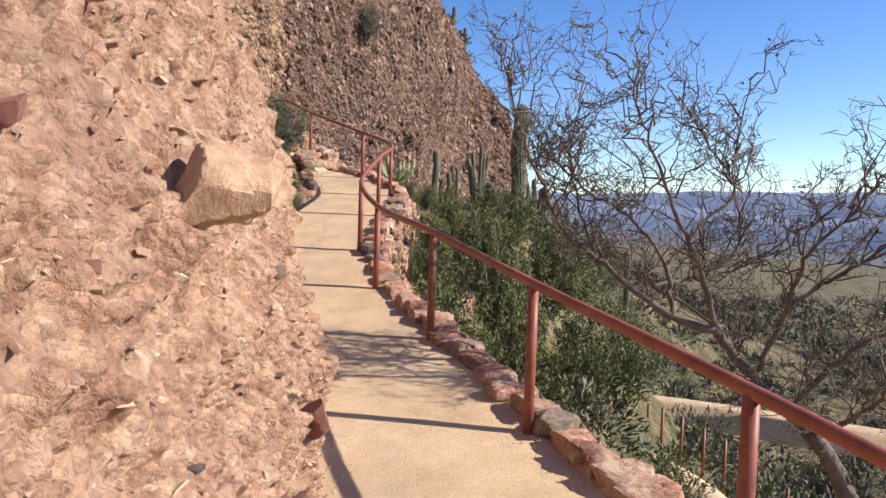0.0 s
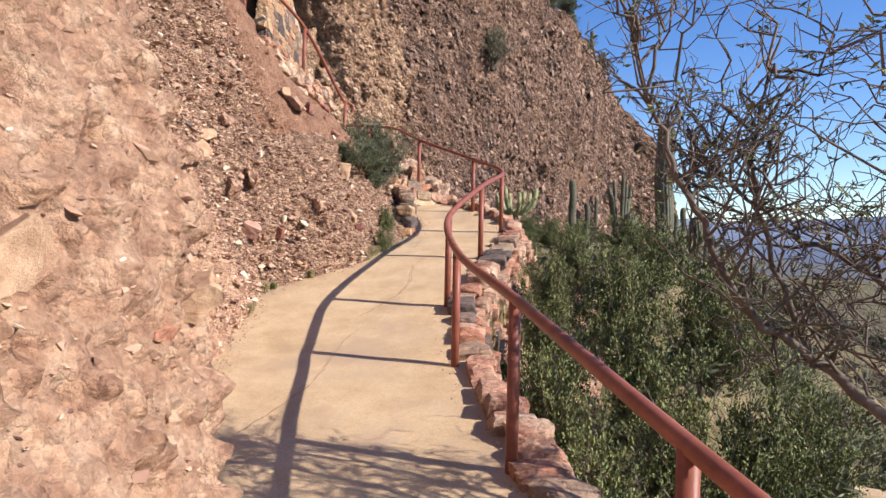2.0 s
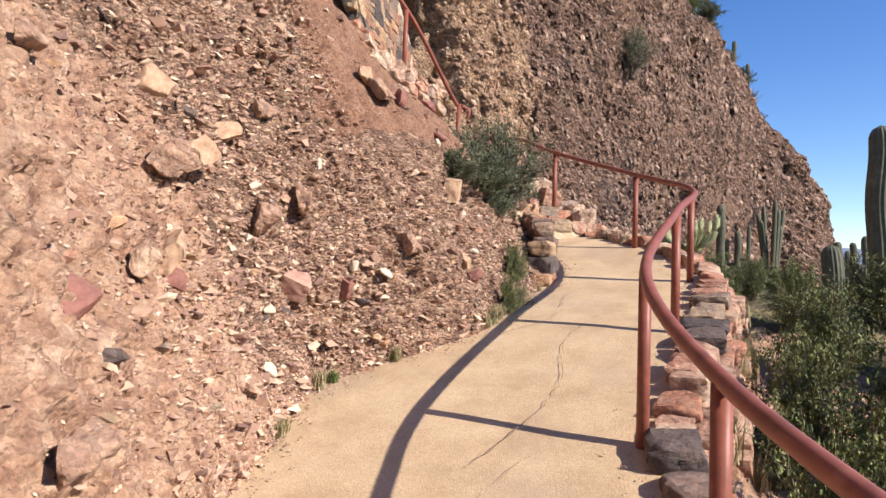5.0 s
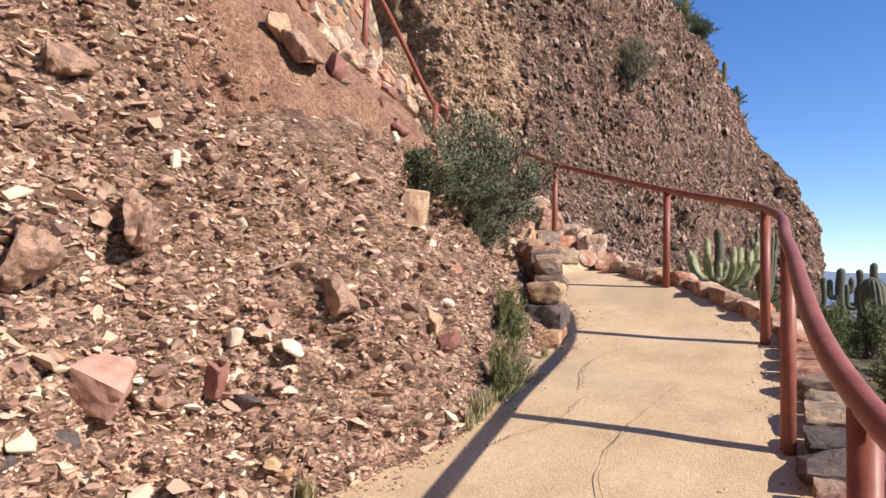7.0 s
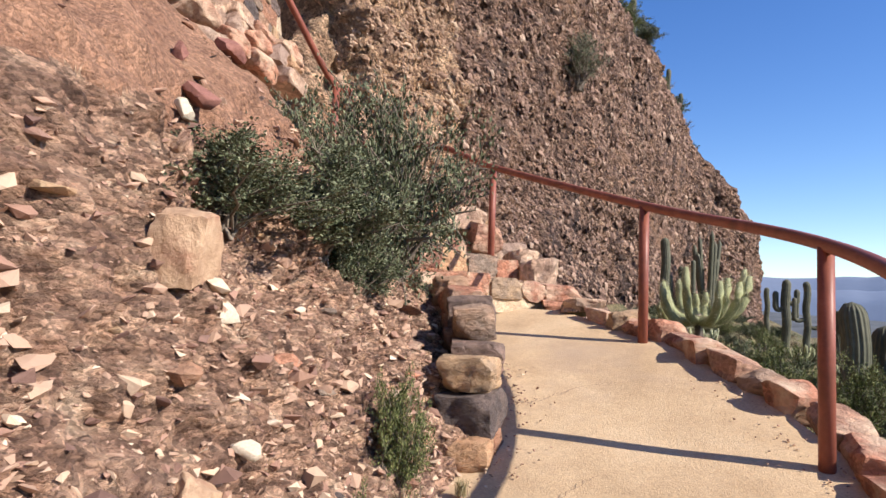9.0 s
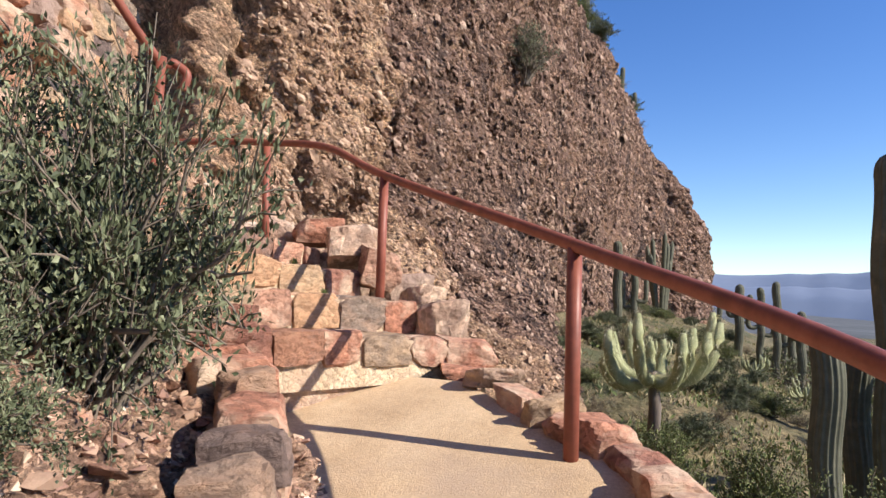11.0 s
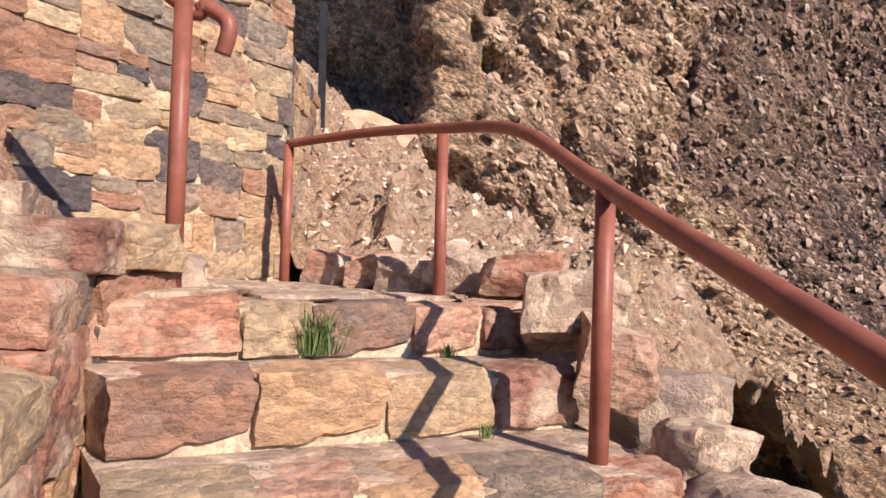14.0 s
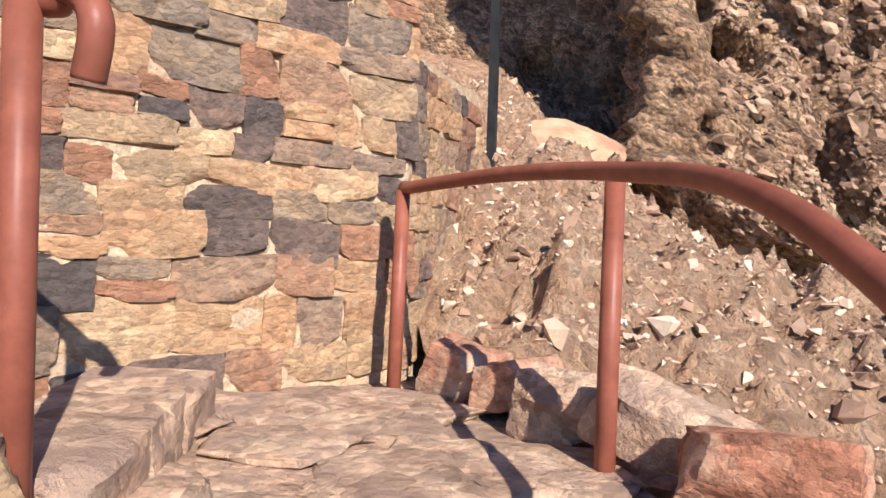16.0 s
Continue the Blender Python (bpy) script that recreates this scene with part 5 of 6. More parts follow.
SPARSE = [bush_meshes("bush", 740 + n, 2600, 0.03, 0.006, M_STRAW, M_TWIG, 0.9, 0.9) for n in range(2)]


def bush(kind, x, y, wide, tall, label, z=None, turn=None, group=""):
    a = rng.uniform(0, 6.28) if turn is None else turn
    z = float(ground_z(x, y)) - 0.03 if z is None else z
    ob = thing("bush", label, "bush", Matrix.Translation((x, y, z)) @ Matrix.Rotation(a, 4, "Z") @ Matrix.Diagonal((wide, wide, tall, 1)), group)
    st, fo = kind
    part("branchwork", st, ob, "thin grey stems")
    part("foliage", fo, ob)
    return ob


rng = random.Random(61)
LG, LO, LS = "dense grey-green shrub growing below the kerb", "dark olive shrub on the rocky hillside", "dry straw-coloured shrub on the hillside"
for x, y, w, t in ((0.95, 8.9, 0.95, 1.35), (0.35, 10.0, 0.9, 1.55), (1.5, 9.9, 1.0, 1.5), (0.15, 11.2, 0.9, 1.5), (1.1, 11.3, 1.05, 1.75), (2.2, 11.0, 1.1, 1.7), (-0.1, 12.5, 0.8, 1.35), (0.7, 12.8, 1.0, 1.6), (1.8, 12.7, 1.1, 1.75),
                   (0.0, 13.9, 0.8, 1.1), (1.1, 14.3, 1.0, 1.25), (2.2, 14.2, 1.1, 1.4), (0.6, 15.8, 0.9, 0.95), (1.9, 16.2, 1.1, 1.1), (3.0, 12.9, 1.2, 1.7), (3.2, 10.4, 1.0, 1.2), (-0.2, 15.1, 0.6, 0.75)):
    bush(rng.choice(GREEN), x, y, w, t, LG, group="shrubs below the kerb")
for x, y, w, t in ((-0.75, 16.3, 0.5, 0.62), (-1.25, 16.75, 0.5, 0.6), (-1.0, 15.5, 0.42, 0.5), (-0.35, 16.9, 0.6, 0.6), (-1.75, 17.2, 0.45, 0.55), (-2.6, 17.6, 0.42, 0.5), (-3.1, 18.2, 0.5, 0.65), (-3.6, 18.7, 0.5, 0.7), (-2.3, 18.5, 0.4, 0.5)):
    bush(rng.choice(GREEN), x, y, w, t, "low green shrub beside the kerb", group="low shrubs by the kerb")
# on the bank and the stacked wall
bush(OLIVE[1], -3.2, 13.8, 0.5, 0.55, "dark olive bush at the edge of the dirt slope", z=3.0)
bush(AIRY[0], -3.4, 14.42, 0.98, 1.6, "large grey-green bush on the stacked stone wall", z=2.95)
bush(AIRY[1], -3.66, 14.1, 0.85, 1.3, "grey-green bush against the dirt slope", z=3.05)
p, _ = bank_near(13.4, 3.25)
bush(OLIVE[1], p.x, p.y, 0.8, 0.55, "trailing olive shrub on the dirt slope", z=p.z - 0.05)
p, _ = bank_near(12.9, 3.3)
bush(OLIVE[0], p.x, p.y, 0.75, 0.45, "trailing olive shrub on the dirt slope", z=p.z - 0.05)
bush(GREEN[1], -2.5, 12.75, 0.24, 0.45, "small green shrub at the foot of the bank", z=2.0)
bush(SPARSE[0], -2.52, 13.05, 0.25, 0.4, "tuft of dry stalks at the foot of the bank", z=2.05)
bush(GREEN[2], -2.72, 13.35, 0.26, 0.5, "small green shrub at the foot of the stacked wall", z=2.25)
# far scrub on the hillside
for k in range(120):
    y = rng.uniform(19, 70)
    x = float(kerb_x(y)) + rng.uniform(0.8, 3 + 0.4 * (y - 15))
    s = rng.uniform(0.5, 1.1) * (1 + 0.006 * y)
    kind, lab = rng.choice(((GREEN, LG.replace("below the kerb", "on the hillside")), (OLIVE, LO), (SPARSE, LS), (OLIVE, LO)))
    bush(rng.choice(kind), x, y, s, s * rng.uniform(0.5, 0.85), lab, group="hillside scrub")
for k in range(60):
    y = rng.uniform(4, 22)
    x = float(kerb_x(y)) + rng.uniform(4.0, 14)
    s = rng.uniform(0.5, 1.0)
    kind, lab = rng.choice(((GREEN, LG.replace("below the kerb", "on the hillside")), (OLIVE, LO), (OLIVE, LO), (SPARSE, LS)))
    bush(rng.choice(kind), x, y, s, s * rng.uniform(0.6, 0.95), lab, group="hillside scrub")
for k in range(34):
    x, y = rng.uniform(2.6, 10), rng.uniform(8.5, 21)
    s = rng.uniform(0.45, 0.9)
    if abs(y - (14.6 - 1.25 * (x - 2.6))) < 0.9 or abs(y - 17.2) < 0.8:
        continue
    bush(rng.choice(GREEN + OLIVE), x, y, s, s * rng.uniform(0.6, 0.95), "grey-green shrub on the slope below", group="hillside scrub")
thicket = []
for k in range(420):
    x, y = rng.uniform(1.5, 6 + 26 * rng.random()), rng.uniform(2, 46)
    if x - kerb_x(y) < 2.2 or abs(y - 17.2) < 0.9 or (y < 16 and abs(y - (14.6 - 1.25 * (x - 2.6))) < 1.0):
        continue
    s = rng.uniform(0.7, 1.7)
    z = float(ground_z(x, y))
    for _ in range(420):
        a, e, r = rng.uniform(0, 6.283), rng.uniform(0.05, 1.5), s * rng.uniform(0.45, 1.0)
        d = (math.cos(a) * math.cos(e), math.sin(a) * math.cos(e), math.sin(e))
        thicket.append(((x + d[0] * r, y + d[1] * r, z + d[2] * r * 0.8 - 0.05), (d[0] + rng.gauss(0, 0.5), d[1] + rng.gauss(0, 0.5), d[2] + rng.gauss(0, 0.5))))
for k, (mat, lab) in enumerate(((M_LEAF_DARK, "dark olive thorny thicket"), (M_TWIG, "brown twiggy thicket"), (M_LEAF, "grey-green thicket"))):
    V, F = leaf_quads(thicket[k::3], 0.14, 0.02, rng)
    part("thicket", mesh_of("thicket", V, F, mat, True), ground, lab, kind="stuff")
# scrub over the broad bench in the distance
brush = []
for k in range(1100):
    x, y = 9 + 110 * rng.random() ** 1.5, rng.uniform(-15, 95)
    r = x - float(kerb_x(y))
    if r < 9:
        continue
    s, z = rng.uniform(0.7, 1.5) * (1 + 0.008 * r), float(ground_z(x, y))
    for _ in range(80):
        a, e, q = rng.uniform(0, 6.283), rng.uniform(0.05, 1.5), s * rng.uniform(0.5, 1.0)
        d = (math.cos(a) * math.cos(e), math.sin(a) * math.cos(e), math.sin(e))
        brush.append(((x + d[0] * q, y + d[1] * q, z + d[2] * q * 0.75), (d[0] + rng.gauss(0, 0.5), d[1] + rng.gauss(0, 0.5), d[2] + rng.gauss(0, 0.5))))
for k, (mat, lab) in enumerate(((M_LEAF_DARK, "dark olive desert brush"), (M_TWIG, "brown desert brush"))):
    V, F = leaf_quads(brush[k::2], 0.5, 0.09, rng)
    part("brush", mesh_of("brush", V, F, mat, True), ground, lab, kind="stuff")
# shrubs clinging to the cliff and along its rim
p = cliff_at(30.6, 9.4)
bush(SPARSE_GREEN, p.x + 0.25, p.y, 1.5, 1.9, "grey-brown shrub clinging to the cliff face", z=p.z)
for y in (30, 31, 32, 33, 33.7, 34.5, 35.3, 36, 37, 38.5, 40, 41, 42.5, 44, 47, 50, 54, 57, 60, 63, 66, 69, 72, 75, 78, 80):
    c = np.argmin(np.abs(cy - y) + 100 * (cx < -9.3))
    r = int(rows2 * 0.955) - 2
    q = CLIFF_V[r, c]
    s = rng.uniform(1.2, 2.3)
    bush(rng.choice(OLIVE + GREEN + SPARSE), q[0], q[1], s, s * rng.uniform(0.7, 1.0), "shrub along the rim of the cliff", z=q[2] - 0.1, group="rim shrubs")

# low scrub and dead stalks scattered over the hillside
rs = np.random.RandomState(9)
n = 26000
sy = 17 + 55 * rs.rand(n) ** 1.6
sx = kerb_x(sy) + 0.5 + (4 + 0.35 * (sy - 15)) * rs.rand(n)
keep = fbm(np.stack([sx, sy, 0 * sx], 1) * 0.5, 3, 150) > -0.25
sx, sy = sx[keep], sy[keep]
sz = ground_z(sx, sy)
sp = [((x, y, z), (a, b, 1.2)) for x, y, z, a, b in zip(sx, sy, sz, rs.normal(0, 0.8, len(sx)), rs.normal(0, 0.8, len(sx)))]
V, F = leaf_quads(sp[::2], 0.22, 0.02, rng)
part("ground_cover", mesh_of("ground_cover", V, F, M_STRAW, True), ground, "dry straw stalks", kind="stuff")
V, F = leaf_quads(sp[1::2], 0.16, 0.028, rng)
part("ground_cover", mesh_of("ground_cover", V, F, M_GRASS, True), ground, "low green herbs", kind="stuff")

# ---------------------------------------------------------------- grass and weeds
def tuft_mesh(seed, blades, tall, spread, mat):
    rd = random.Random(seed)
    V, F = [], []
    for _ in range(blades):
        a, h, o = rd.uniform(0, 6.283), tall * rd.uniform(0.4, 1.0), rd.uniform(0.2, 1.0) * spread
        b = Vector((rd.gauss(0, 0.25) * spread, rd.gauss(0, 0.25) * spread, -0.01))
        w = Vector((-math.sin(a), math.cos(a), 0)) * 0.0035
        m = b + Vector((math.cos(a) * o * 0.4, math.sin(a) * o * 0.4, h * 0.65))
        e = b + Vector((math.cos(a) * o, math.sin(a) * o, h))
        k = len(V)
        V += [tuple(b - w), tuple(b + w), tuple(m + w * 0.8), tuple(m - w * 0.8), tuple(e)]
        F += [(k, k + 1, k + 2, k + 3), (k + 3, k + 2, k + 4)]
    return mesh_of("grass_tuft", V, F, mat, True)


TUFTS = [tuft_mesh(800, 260, 0.2, 0.13, M_GRASS), tuft_mesh(801, 160, 0.22, 0.1, M_STRAW), tuft_mesh(802, 120, 0.16, 0.1, M_GRASS)]


def tuft(kind, x, y, z, s, label):
    ob = tagged(new("grass_tuft", TUFTS[kind]), label, "grass")
    ob.matrix_basis = Matrix.Translation((x, y, z)) @ Matrix.Rotation(rng.uniform(0, 6), 4, "Z") @ Matrix.Diagonal((s, s, s, 1))


tuft(0, -4.72, 16.78, 3.70, 1.05, "green tuft of grass growing on a stone step")
tuft(2, -4.45, 17.25, 3.66, 0.5, "small weed growing on a stone step")
tuft(2, -4.1, 17.1, 3.44, 0.4, "small weed growing on a stone step")
for k in range(26):
    y = rng.choice((6.4, 8.2, 9.5, 10.2, 10.9, 11.4, 12.3, 12.9, 13.3)) + rng.uniform(-0.3, 0.3)
    tuft(rng.choice((1, 1, 2)), float(edge_x(y)) + 0.02, y, float(path_z(y)), rng.uniform(0.35, 0.8), "dry grass tuft at the foot of the bank")
for k in range(40):
    y = rng.uniform(9.5, 17)
    x = float(kerb_x(y)) + rng.uniform(0.25, 0.5)
    tuft(rng.choice((0, 1, 1)), x, y, float(ground_z(x, y)), rng.uniform(0.9, 1.8), "tall grass tuft beside the kerb")

# ---------------------------------------------------------------- cacti
def column(height, radius, ribs=16, seed=0, bend=None, rings=26):
    """A ribbed column with a rounded tip, along z or along a bent line."""
    rd = random.Random(seed)
    sides = ribs * 4
    V, F = [], []
    line = bend or [Vector((0, 0, height * k / rings)) for k in range(rings + 1)]
    n = len(line)
    total = sum((line[k + 1] - line[k]).length for k in range(n - 1))
    run = 0.0
    for k, p in enumerate(line):
        way = (line[min(k + 1, n - 1)] - line[max(k - 1, 0)]).normalized()
        side = way.cross(Vector((0.03, 1, 0.05))).normalized()
        up = side.cross(way)
        if k:
            run += (line[k] - line[k - 1]).length
        left = total - run
        r = radius * (0.86 + 0.14 * min(1, run / (0.4 * total))) * (math.sqrt(max(0.0, 1 - max(0, 1 - left / (radius * 1.3)) ** 2)) + 0.02)
        for s in range(sides):
            a = 2 * math.pi * s / sides
            q = r * (1 - 0.13 * (0.5 - 0.5 * math.cos(ribs * a)))
            V.append(p + q * (math.cos(a) * side + math.sin(a) * up))
        if k:
            for s in range(sides):
                t = (s + 1) % sides
                F.append(((k - 1) * sides + s, (k - 1) * sides + t, k * sides + t, k * sides + s))
    F.append(tuple(range((n - 1) * sides, n * sides)))
    return V, F


def saguaro(x, y, height, radius, label, arms=(), z=None, seed=0, group="saguaros"):
    z = float(ground_z(x, y)) - 0.1 if z is None else z
    ob = thing("saguaro", label, "cactus", Matrix.Translation((x, y, z)), group)
    rings = max(20, int(height / radius * 2.2))
    v, f = column(height, radius, seed=seed, bend=[Vector((0.03 * math.sin(k * 0.3 + seed), 0.02 * math.cos(k * 0.4 + seed), height * (1 - (1 - k / rings) ** 1.15))) for k in range(rings + 1)])
    part("trunk", mesh_of("trunk", v, f, M_CACTUS), ob)
    for a, base, out, tall in arms:
        d = Vector((math.cos(a), math.sin(a), 0))
        line = [Vector((0, 0, base)) + d * radius * 0.5]
        for k in range(1, 8):
            t = k / 7
            line.append(Vector((0, 0, base - 0.10 * math.sin(t * 3.1) + 0.12 * t * t)) + d * (radius * 0.5 + (out - radius * 0.5) * math.sin(t * 1.57)))
        top = line[-1]
        line += [top + Vector((0, 0, tall * (1 - (1 - k / 14) ** 1.3))) for k in range(1, 15)]
        v, f = column(1, radius * 0.66, 12, seed, line)
        part("arm", mesh_of("arm", v, f, M_CACTUS), ob)
    return ob


PLAIN, ARMED = "tall ribbed grey-green saguaro cactus on the hillside", "branching saguaro cactus with upright arms"


def saguaro_to(x, y, top, radius, label, arms=(), seed=0):
    z = float(ground_z(x, y)) - 0.1
    return saguaro(x, y, top - z, radius, label, arms, z, seed)


saguaro_to(1.05, 23.6, 5.66, 0.24, PLAIN, seed=1)
saguaro_to(0.2, 23.4, 3.17, 0.21, "stout ribbed saguaro cactus just below the path", seed=2)
saguaro_to(0.75, 24.3, 2.8, 0.2, "short ribbed saguaro cactus just below the path", seed=12)
saguaro_to(1.9, 24.2, 3.1, 0.2, PLAIN, seed=5)
saguaro_to(-4.6, 45.2, 6.24, 0.21, PLAIN, seed=6)
saguaro_to(-4.0, 47.5, 5.0, 0.17, ARMED, [(0.2, 1.3, 0.55, 1.7), (3.2, 1.0, 0.55, 1.2), (1.6, 1.2, 0.6, 1.0)], seed=7)
saguaro_to(0.7, 47.0, 4.4, 0.2, ARMED, [(0.3, 2.4, 0.5, 0.5), (3.3, 2.1, 0.45, 0.7)], seed=10)
for k, (x, y, top) in enumerate(((1.3, 43.8, 4.2), (1.7, 42.0, 4.4), (2.2, 39.5, 3.3), (2.5, 44.0, 3.0), (3.6, 41.0, 2.4), (0.2, 55, 4.2), (1.5, 58, 3.9), (4.5, 46, 2.2), (3.2, 52, 3.2), (5.5, 40, 1.0), (2.6, 30.5, 2.8), (6.5, 37, 0.6))):
    saguaro_to(x, y, top, 0.145, ARMED, [(0.2 + k, 1.6, 0.5, 1.0 + 0.1 * (k % 4)), (3.4 + k * 0.5, 1.9, 0.5, 0.8)] if k % 3 == 0 else (), seed=20 + k)
for y in (38, 43, 51.5, 57.5, 63, 70, 76):
    c = np.argmin(np.abs(cy - y) + 100 * (cx < -9.3))
    q = CLIFF_V[int(rows2 * 0.945), c]
    saguaro(q[0], q[1], 2.2 + (y % 3) * 0.5, 0.2, "small saguaro on the rim of the cliff", (), q[2] - 0.15, int(y), "rim saguaros")
# many-stemmed cactus at the far foot of the cliff
organ = thing("cluster_cactus", "many-stemmed upright cactus against the cliff", "cactus", Matrix.Translation((-3.4, 66, float(ground_z(-3.4, 66)))))
for k in range(9):
    a, r = k * 0.7, 0.3 + 0.18 * (k % 4)
    base = Vector((math.cos(a) * 0.25, math.sin(a) * 0.25, -0.2))
    end = Vector((math.cos(a) * r * 2.2, math.sin(a) * r * 2.2, 4.2 + (k * 37 % 10) * 0.22))
    v, f = column(1, 0.17, 10, k, [base.lerp(end, t / 18) + Vector((0, 0, 0.5 * math.sin(t / 18 * 3.1) * -0.6)) for t in range(19)])
    part("stem", mesh_of("stem", v, f, M_CACTUS), organ)

# cholla: drooping pale spiny arms
def cholla(x, y, z, size, seed, label, arms=17):
    rd = random.Random(seed)
    ob = thing("cholla", label, "cactus", Matrix.Translation((x, y, z)), "chollas")
    v, f = tube([(0, 0, -0.75 * size), (0.02, 0, -0.3 * size), (0, 0, 0.05)], [0.07 * size, 0.065 * size, 0.05 * size], 9)
    part("trunk", mesh_of("trunk", v, f, M_BARK), ob)
    for k in range(arms):
        a = 6.283 * k / arms + rd.uniform(-0.2, 0.2)
        e = rd.uniform(-0.1, 0.55)
        reach = size * rd.uniform(0.5, 0.75)
        pts = []
        for n in range(9):
            t = n / 8
            rad = reach * math.cos(e) * math.sin(t * 1.57)
            hgt = reach * (math.sin(e) * t + 0.5 * t * t - 0.2 * math.sin(t * 3.1))
            pts.append(Vector((math.cos(a) * rad, math.sin(a) * rad, hgt)))
        rr = 0.058 * size
        v, f = tube(pts, [rr * (0.75 + 0.25 * min(1, n / 2)) * (1.0 if n < 8 else 0.55) for n in range(9)], 10)
        arm = part("arm", mesh_of("arm", v, f, M_CHOLLA), ob)
        V, F = [], []
        for _ in range(1500):
            n = rd.random() * 7.98
            p = pts[int(n)].lerp(pts[int(n) + 1], n - int(n))
            d = Vector((rd.gauss(0, 1), rd.gauss(0, 1), rd.gauss(0, 1))).normalized()
            w = d.cross(Vector((0.3, 0.5, 0.8))).normalized() * 0.0026 * size
            b, t2 = p + d * rr * 0.9, p + d * rr * rd.uniform(1.15, 1.7)
            i = len(V)
            V += [tuple(b - w), tuple(b + w), tuple(t2)]
            F.append((i, i + 1, i + 2))
        part("spine_coat", mesh_of("spine_coat", V, F, M_SPINE, True), arm, "pale straw-coloured spines")
    return ob


big = cholla(-1.86, 18.1, 2.9, 0.72, 5, "pale spiny cholla cactus with curving arms beside the rail", 14)
for x, y, s in ((1.8, 36, 0.7), (3.4, 33, 0.7), (0.6, 38.5, 0.8), (4.6, 35.5, 0.7), (2.6, 28, 0.6), (-2.4, 34, 0.7)):
    m = Matrix.Translation((x, y, float(ground_z(x, y)) + 0.4 * s)) @ Matrix.Rotation(x, 4, "Z")
    copy_thing(big, m)

# ---------------------------------------------------------------- bare mesquite beyond the rail
rng = random.Random(71)


def wander(a, b, steps, amount, rd):
    return [a.lerp(b, k / steps) + Vector((rd.gauss(0, amount), rd.gauss(0, amount), rd.gauss(0, amount))) * math.sin(k / steps * 3.14) for k in range(steps + 1)]


def mesquite(limbs, label, seed, density=1.0, twig=1.0):
    rd = random.Random(seed)
    tree = thing("mesquite_tree", label, "tree", Matrix.Translation(limbs[0][0][0]))
    origin = Vector(limbs[0][0][0])
    twigs, leaf_spots = [], []
    for pts, r0, r1 in limbs:
        line = curve_through([Vector(p) - origin for p in pts], 6)
        line = [p + Vector((rd.gauss(0, 0.008), rd.gauss(0, 0.008), rd.gauss(0, 0.008))) for p in line]
        n = len(line)
        v, f = tube(line, [r0 + (r1 - r0) * (k / (n - 1)) ** 0.8 for k in range(n)], 8)
        part("trunk" if r0 > 0.06 else "limb", mesh_of("limb", v, f, M_BARK), tree)
        for _ in range(int(n * 1.05 * density)):
            k = rd.randrange(n // 5, n)
            b = line[k]
            way = (line[min(k + 1, n - 1)] - line[max(0, k - 1)]).normalized()
            d = (way * 0.6 + Vector((rd.gauss(0, 0.8), rd.gauss(0, 0.6), rd.gauss(0.5, 0.6)))).normalized()
            L = rd.uniform(0.3, 0.85) * twig
            side = wander(b, b + d * L + Vector((0, 0, 0.12 * L)), 6, 0.05, rd)
            twigs.append(tube(side, [0.0085 * (1 - 0.72 * q / 6) for q in range(7)], 4, False))
            for _ in range(rd.randrange(3, 7)):
                c = side[rd.randrange(2, 7)]
                d2 = (d * 0.7 + Vector((rd.gauss(0, 0.7), rd.gauss(0, 0.7), rd.gauss(0.35, 0.6)))).normalized()
                l2 = rd.uniform(0.14, 0.45) * twig
                fine = wander(c, c + d2 * l2, 4, 0.025, rd)
                twigs.append(tube(fine, [0.004, 0.0034, 0.0028, 0.0023, 0.0017], 3, False))
                for _ in range(rd.randrange(1, 4)):
                    e = fine[rd.randrange(1, 5)]
                    d3 = Vector((rd.gauss(0, 1), rd.gauss(0, 1), rd.gauss(0.2, 0.8))).normalized() * rd.uniform(0.05, 0.16)
                    twigs.append(tube([e, e + d3 * 0.6, e + d3 + Vector((0, 0, -0.01))], [0.0028, 0.0022, 0.0015], 3, False))
                    if rd.random() < 0.22:
                        leaf_spots += [(tuple(e + d3 * rd.uniform(0.3, 1.1)), (rd.gauss(0, 1), rd.gauss(0, 1), rd.gauss(-0.4, 0.6))) for _ in range(5)]
    v, f = gather(twigs)
    part("branchwork", mesh_of("branchwork", v, f, M_BARK), tree, "fine bare twigs", kind="stuff")
    V, F = leaf_quads(leaf_spots, 0.035, 0.006, rd)
    part("foliage", mesh_of("foliage", V, F, M_LEAF, True), tree, "sparse dry olive leaflets", kind="stuff")
    return tree


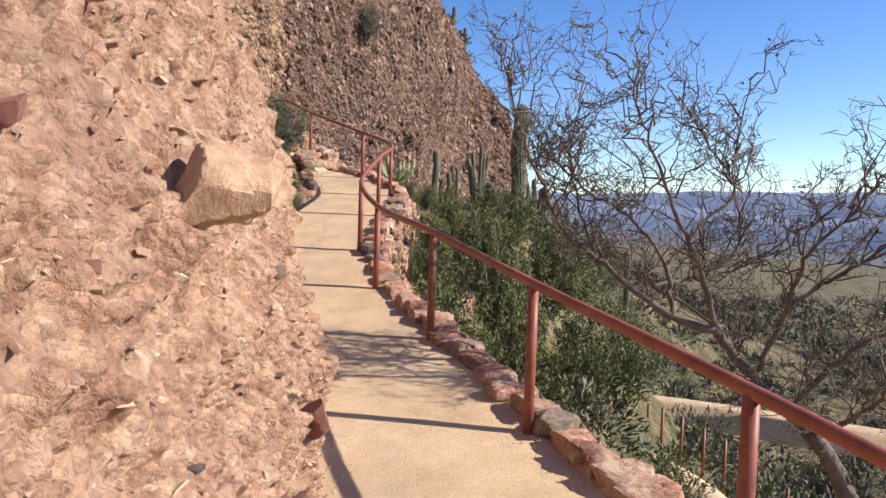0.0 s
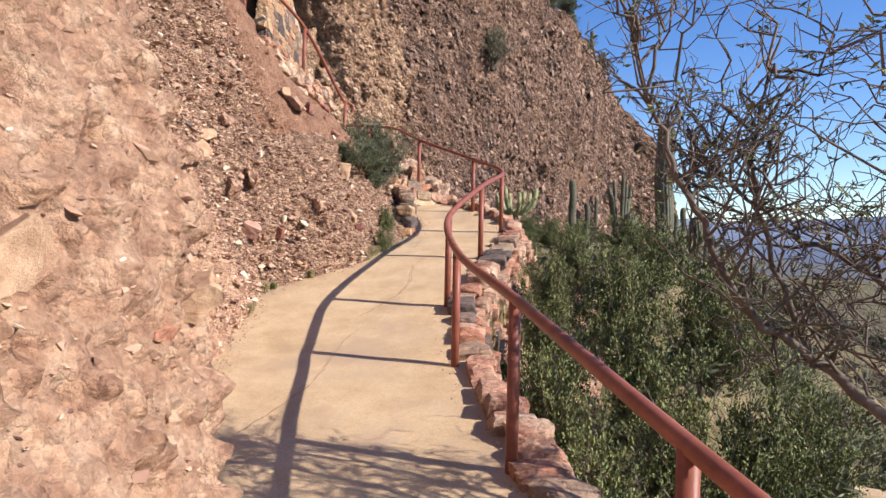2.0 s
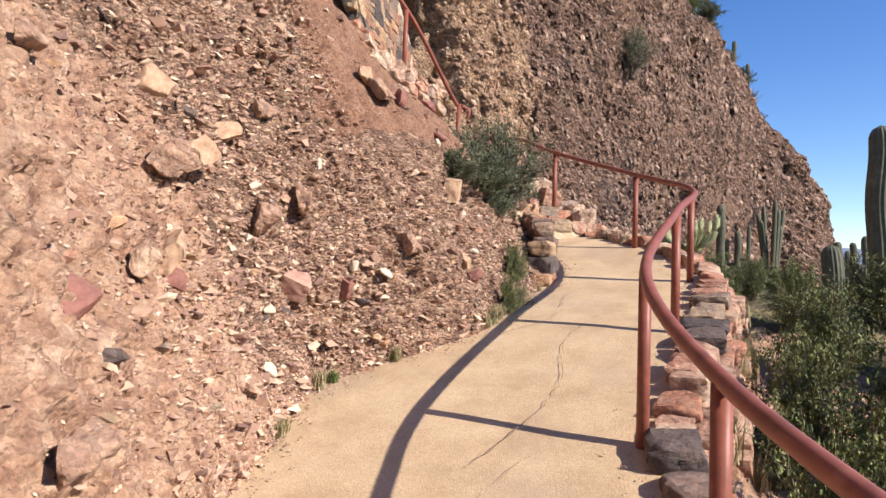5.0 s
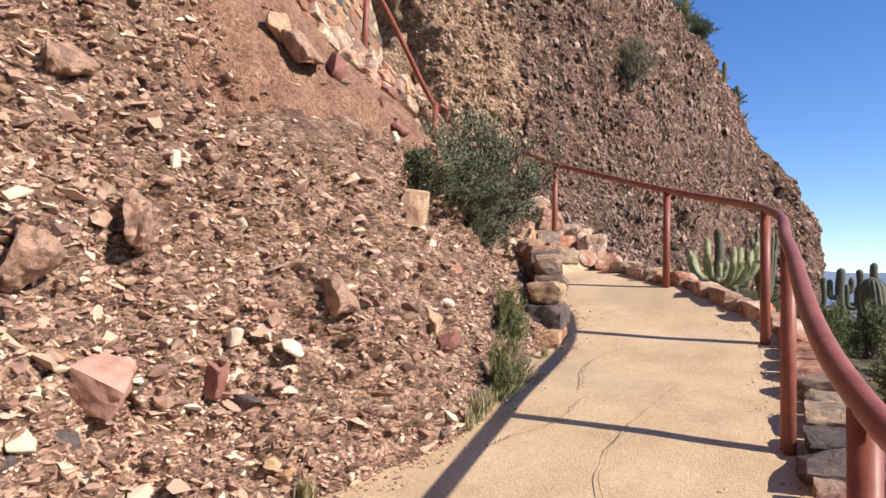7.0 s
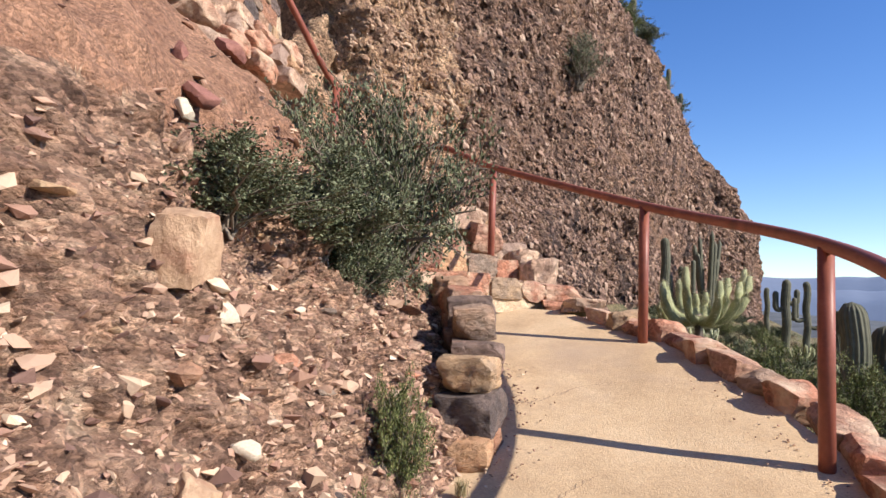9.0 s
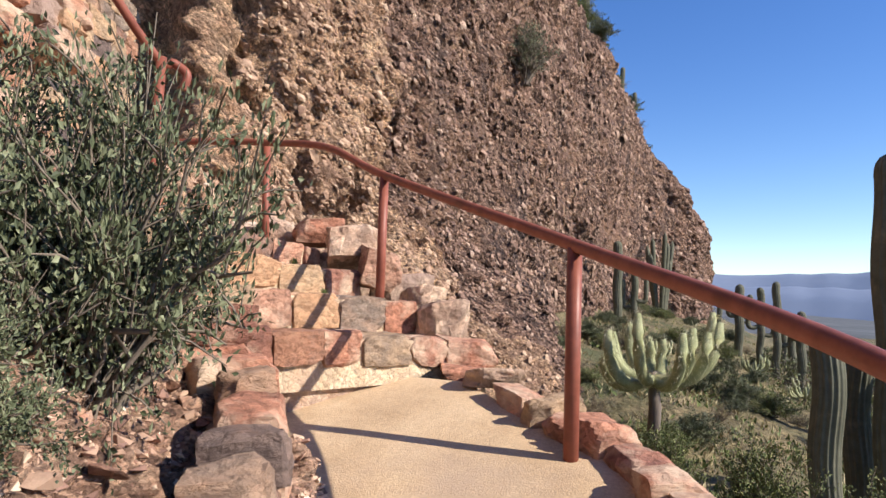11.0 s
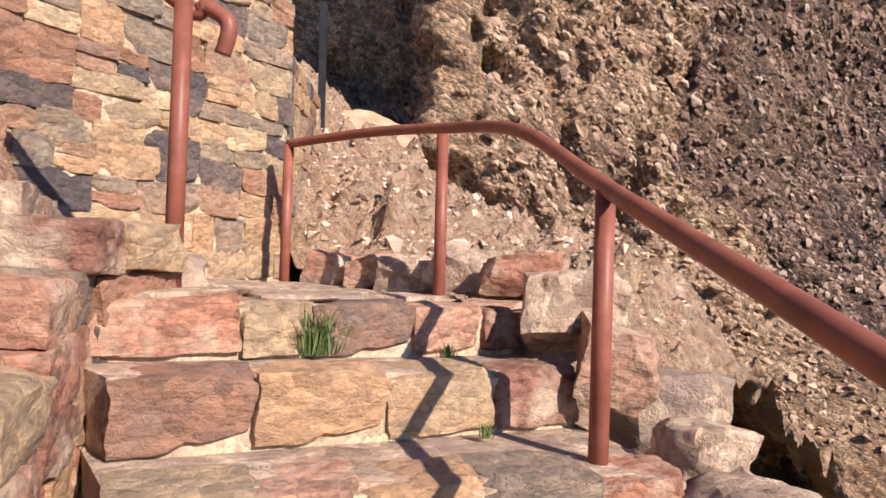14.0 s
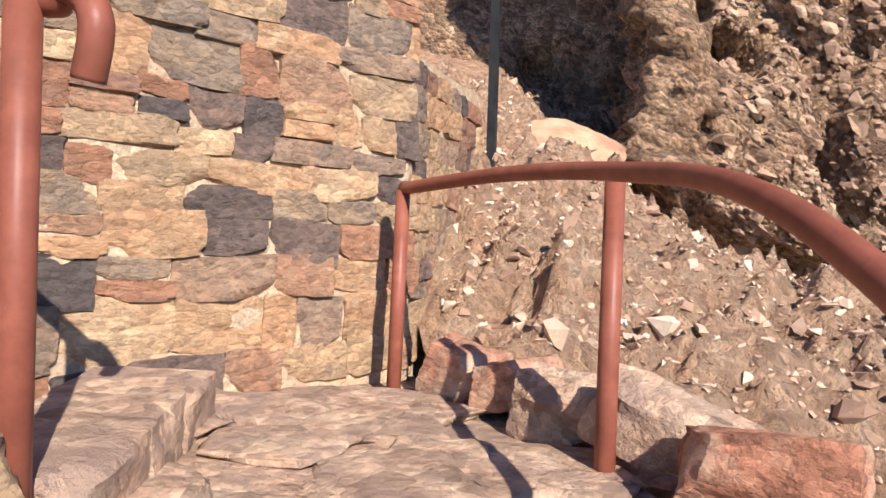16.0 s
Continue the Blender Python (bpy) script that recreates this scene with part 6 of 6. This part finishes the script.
mesquite([([(4.9, 7.6, -1.7), (4.4, 7.3, -0.7), (3.83, 7.0, 0.06), (3.56, 7.0, 0.51), (3.19, 7.0, 0.82), (2.85, 7.0, 1.22)], 0.10, 0.035),
          ([(2.85, 7.0, 1.22), (2.51, 7.0, 1.33), (2.26, 7.05, 1.49), (1.95, 7.1, 1.73), (1.69, 7.0, 1.94), (1.51, 6.95, 2.28), (1.37, 6.9, 2.57), (1.25, 6.9, 2.92), (1.17, 6.9, 3.3)], 0.034, 0.004),
          ([(2.51, 7.0, 1.33), (2.47, 7.15, 1.71), (2.19, 7.3, 2.08), (1.84, 7.4, 2.29), (1.62, 7.4, 2.5), (1.45, 7.4, 2.53)], 0.022, 0.004),
          ([(2.85, 7.0, 1.22), (2.66, 6.85, 1.68), (2.48, 6.7, 2.01), (2.29, 6.6, 2.4), (2.13, 6.5, 2.75), (2.03, 6.5, 3.1)], 0.024, 0.004),
          ([(2.47, 7.15, 1.71), (2.76, 7.3, 2.02), (3.03, 7.4, 2.32), (2.85, 7.5, 2.65), (2.62, 7.5, 3.0)], 0.018, 0.004),
          ([(3.14, 7.0, 0.95), (3.27, 6.85, 1.46), (3.33, 6.7, 1.85), (3.51, 6.6, 2.08), (3.68, 6.5, 2.36)], 0.026, 0.004),
          ([(3.27, 6.85, 1.46), (3.57, 6.8, 1.7), (3.83, 6.7, 1.86), (4.2, 6.6, 1.98)], 0.02, 0.004),
          ([(3.39, 7.0, 0.68), (3.68, 6.9, 1.1), (3.98, 6.8, 1.36), (4.4, 6.7, 1.55)], 0.028, 0.005),
          ([(2.66, 6.85, 1.68), (2.93, 6.9, 1.86), (2.9, 7.0, 2.44), (2.98, 7.0, 3.1)], 0.016, 0.004),
          ([(1.95, 7.1, 1.73), (1.78, 7.2, 2.2), (1.72, 7.25, 2.6), (1.8, 7.3, 3.0)], 0.015, 0.004),
          ([(2.26, 7.05, 1.49), (2.54, 7.25, 1.57), (2.91, 7.4, 1.61), (3.22, 7.5, 1.75), (3.56, 7.5, 1.9)], 0.018, 0.004),
          ([(3.19, 7.0, 0.82), (2.95, 7.4, 1.2), (2.5, 7.9, 1.5), (2.1, 8.3, 1.8)], 0.022, 0.005),
          ([(3.56, 7.0, 0.51), (3.7, 6.5, 0.85), (3.6, 6.0, 1.15), (3.8, 5.5, 1.35)], 0.024, 0.005),
          ([(4.4, 7.3, -0.7), (4.9, 7.3, 0.1), (5.3, 7.5, 0.6), (5.8, 7.7, 0.9)], 0.04, 0.006)], "bare dark mesquite tree leaning over the rail", 72, 0.95, 0.72)
mesquite([([(6.2, 9.6, -2.4), (5.9, 9.4, -1.2), (5.5, 9.2, -0.2), (5.0, 9.3, 0.6)], 0.05, 0.01), ([(5.9, 9.4, -1.2), (6.6, 9.2, -0.4), (7.2, 9.3, 0.3)], 0.035, 0.008), ([(5.5, 9.2, -0.2), (5.9, 8.8, 0.6), (6.4, 8.7, 1.1)], 0.03, 0.006)],
         "bare brown thorn shrub on the slope below", 75, 1.6)
mesquite([([(8.0, 11.8, -3.2), (7.6, 11.6, -2.0), (7.0, 11.5, -0.9), (6.6, 11.6, -0.2)], 0.05, 0.01), ([(7.6, 11.6, -2.0), (8.3, 11.2, -1.0), (9.0, 11.4, -0.3)], 0.035, 0.008)], "bare brown thorn shrub on the slope below", 77, 1.6)

# ---------------------------------------------------------------- trail on the slope below
def trail(points, width, label):
    """A strip of concrete on its earth bank."""
    line = curve_through(points, 14)
    V = []
    for n, p in enumerate(line):
        d = (line[min(n + 1, len(line) - 1)] - line[max(n - 1, 0)]).normalized()
        s = Vector((d.y, -d.x, 0))
        for k, (a, dz) in enumerate(((-0.62, -0.5), (-0.5, -0.03), (-0.2, 0.0), (0.2, 0.0), (0.5, -0.03), (0.62, -0.5))):
            q = p + s * width * a
            V.append((q.x, q.y, p.z + dz))
    ob = new("trail", mesh_of("trail", V, grid_faces(len(line), 6), M_PATH))
    return tagged(ob, label, "path", kind="structure"), line


TRAIL_A = [(2.0, 17.9, -1.85), (2.8, 17.7, -1.88), (4.7, 17.44, -1.92), (6.05, 17.1, -1.94), (7.6, 16.55, -1.97), (9.5, 16.2, -2.1), (13, 15.5, -2.6)]
TRAIL_B = [(3.1, 14.6, -1.78), (3.22, 14.05, -1.8), (3.45, 13.3, -1.84), (3.86, 12.75, -1.92), (4.2, 12.1, -2.0), (4.6, 11.2, -2.2), (5.1, 10.0, -2.5)]
trail(TRAIL_A, 0.6, "pale concrete trail lower on the hillside")
_, low_line = trail(TRAIL_B, 0.7, "pale concrete switchback of the trail below")
fence = thing("stake_fence", "row of thin dark stakes beside the lower trail", "fence")
for n in range(8, len(low_line), 9):
    p = low_line[n]
    v, f = tube([(p.x + 0.42, p.y + 0.2, p.z - 0.3), (p.x + 0.42, p.y + 0.2, p.z + 0.72)], 0.025, 8)
    part("post", mesh_of("post", v, f, M_RAIL), fence)
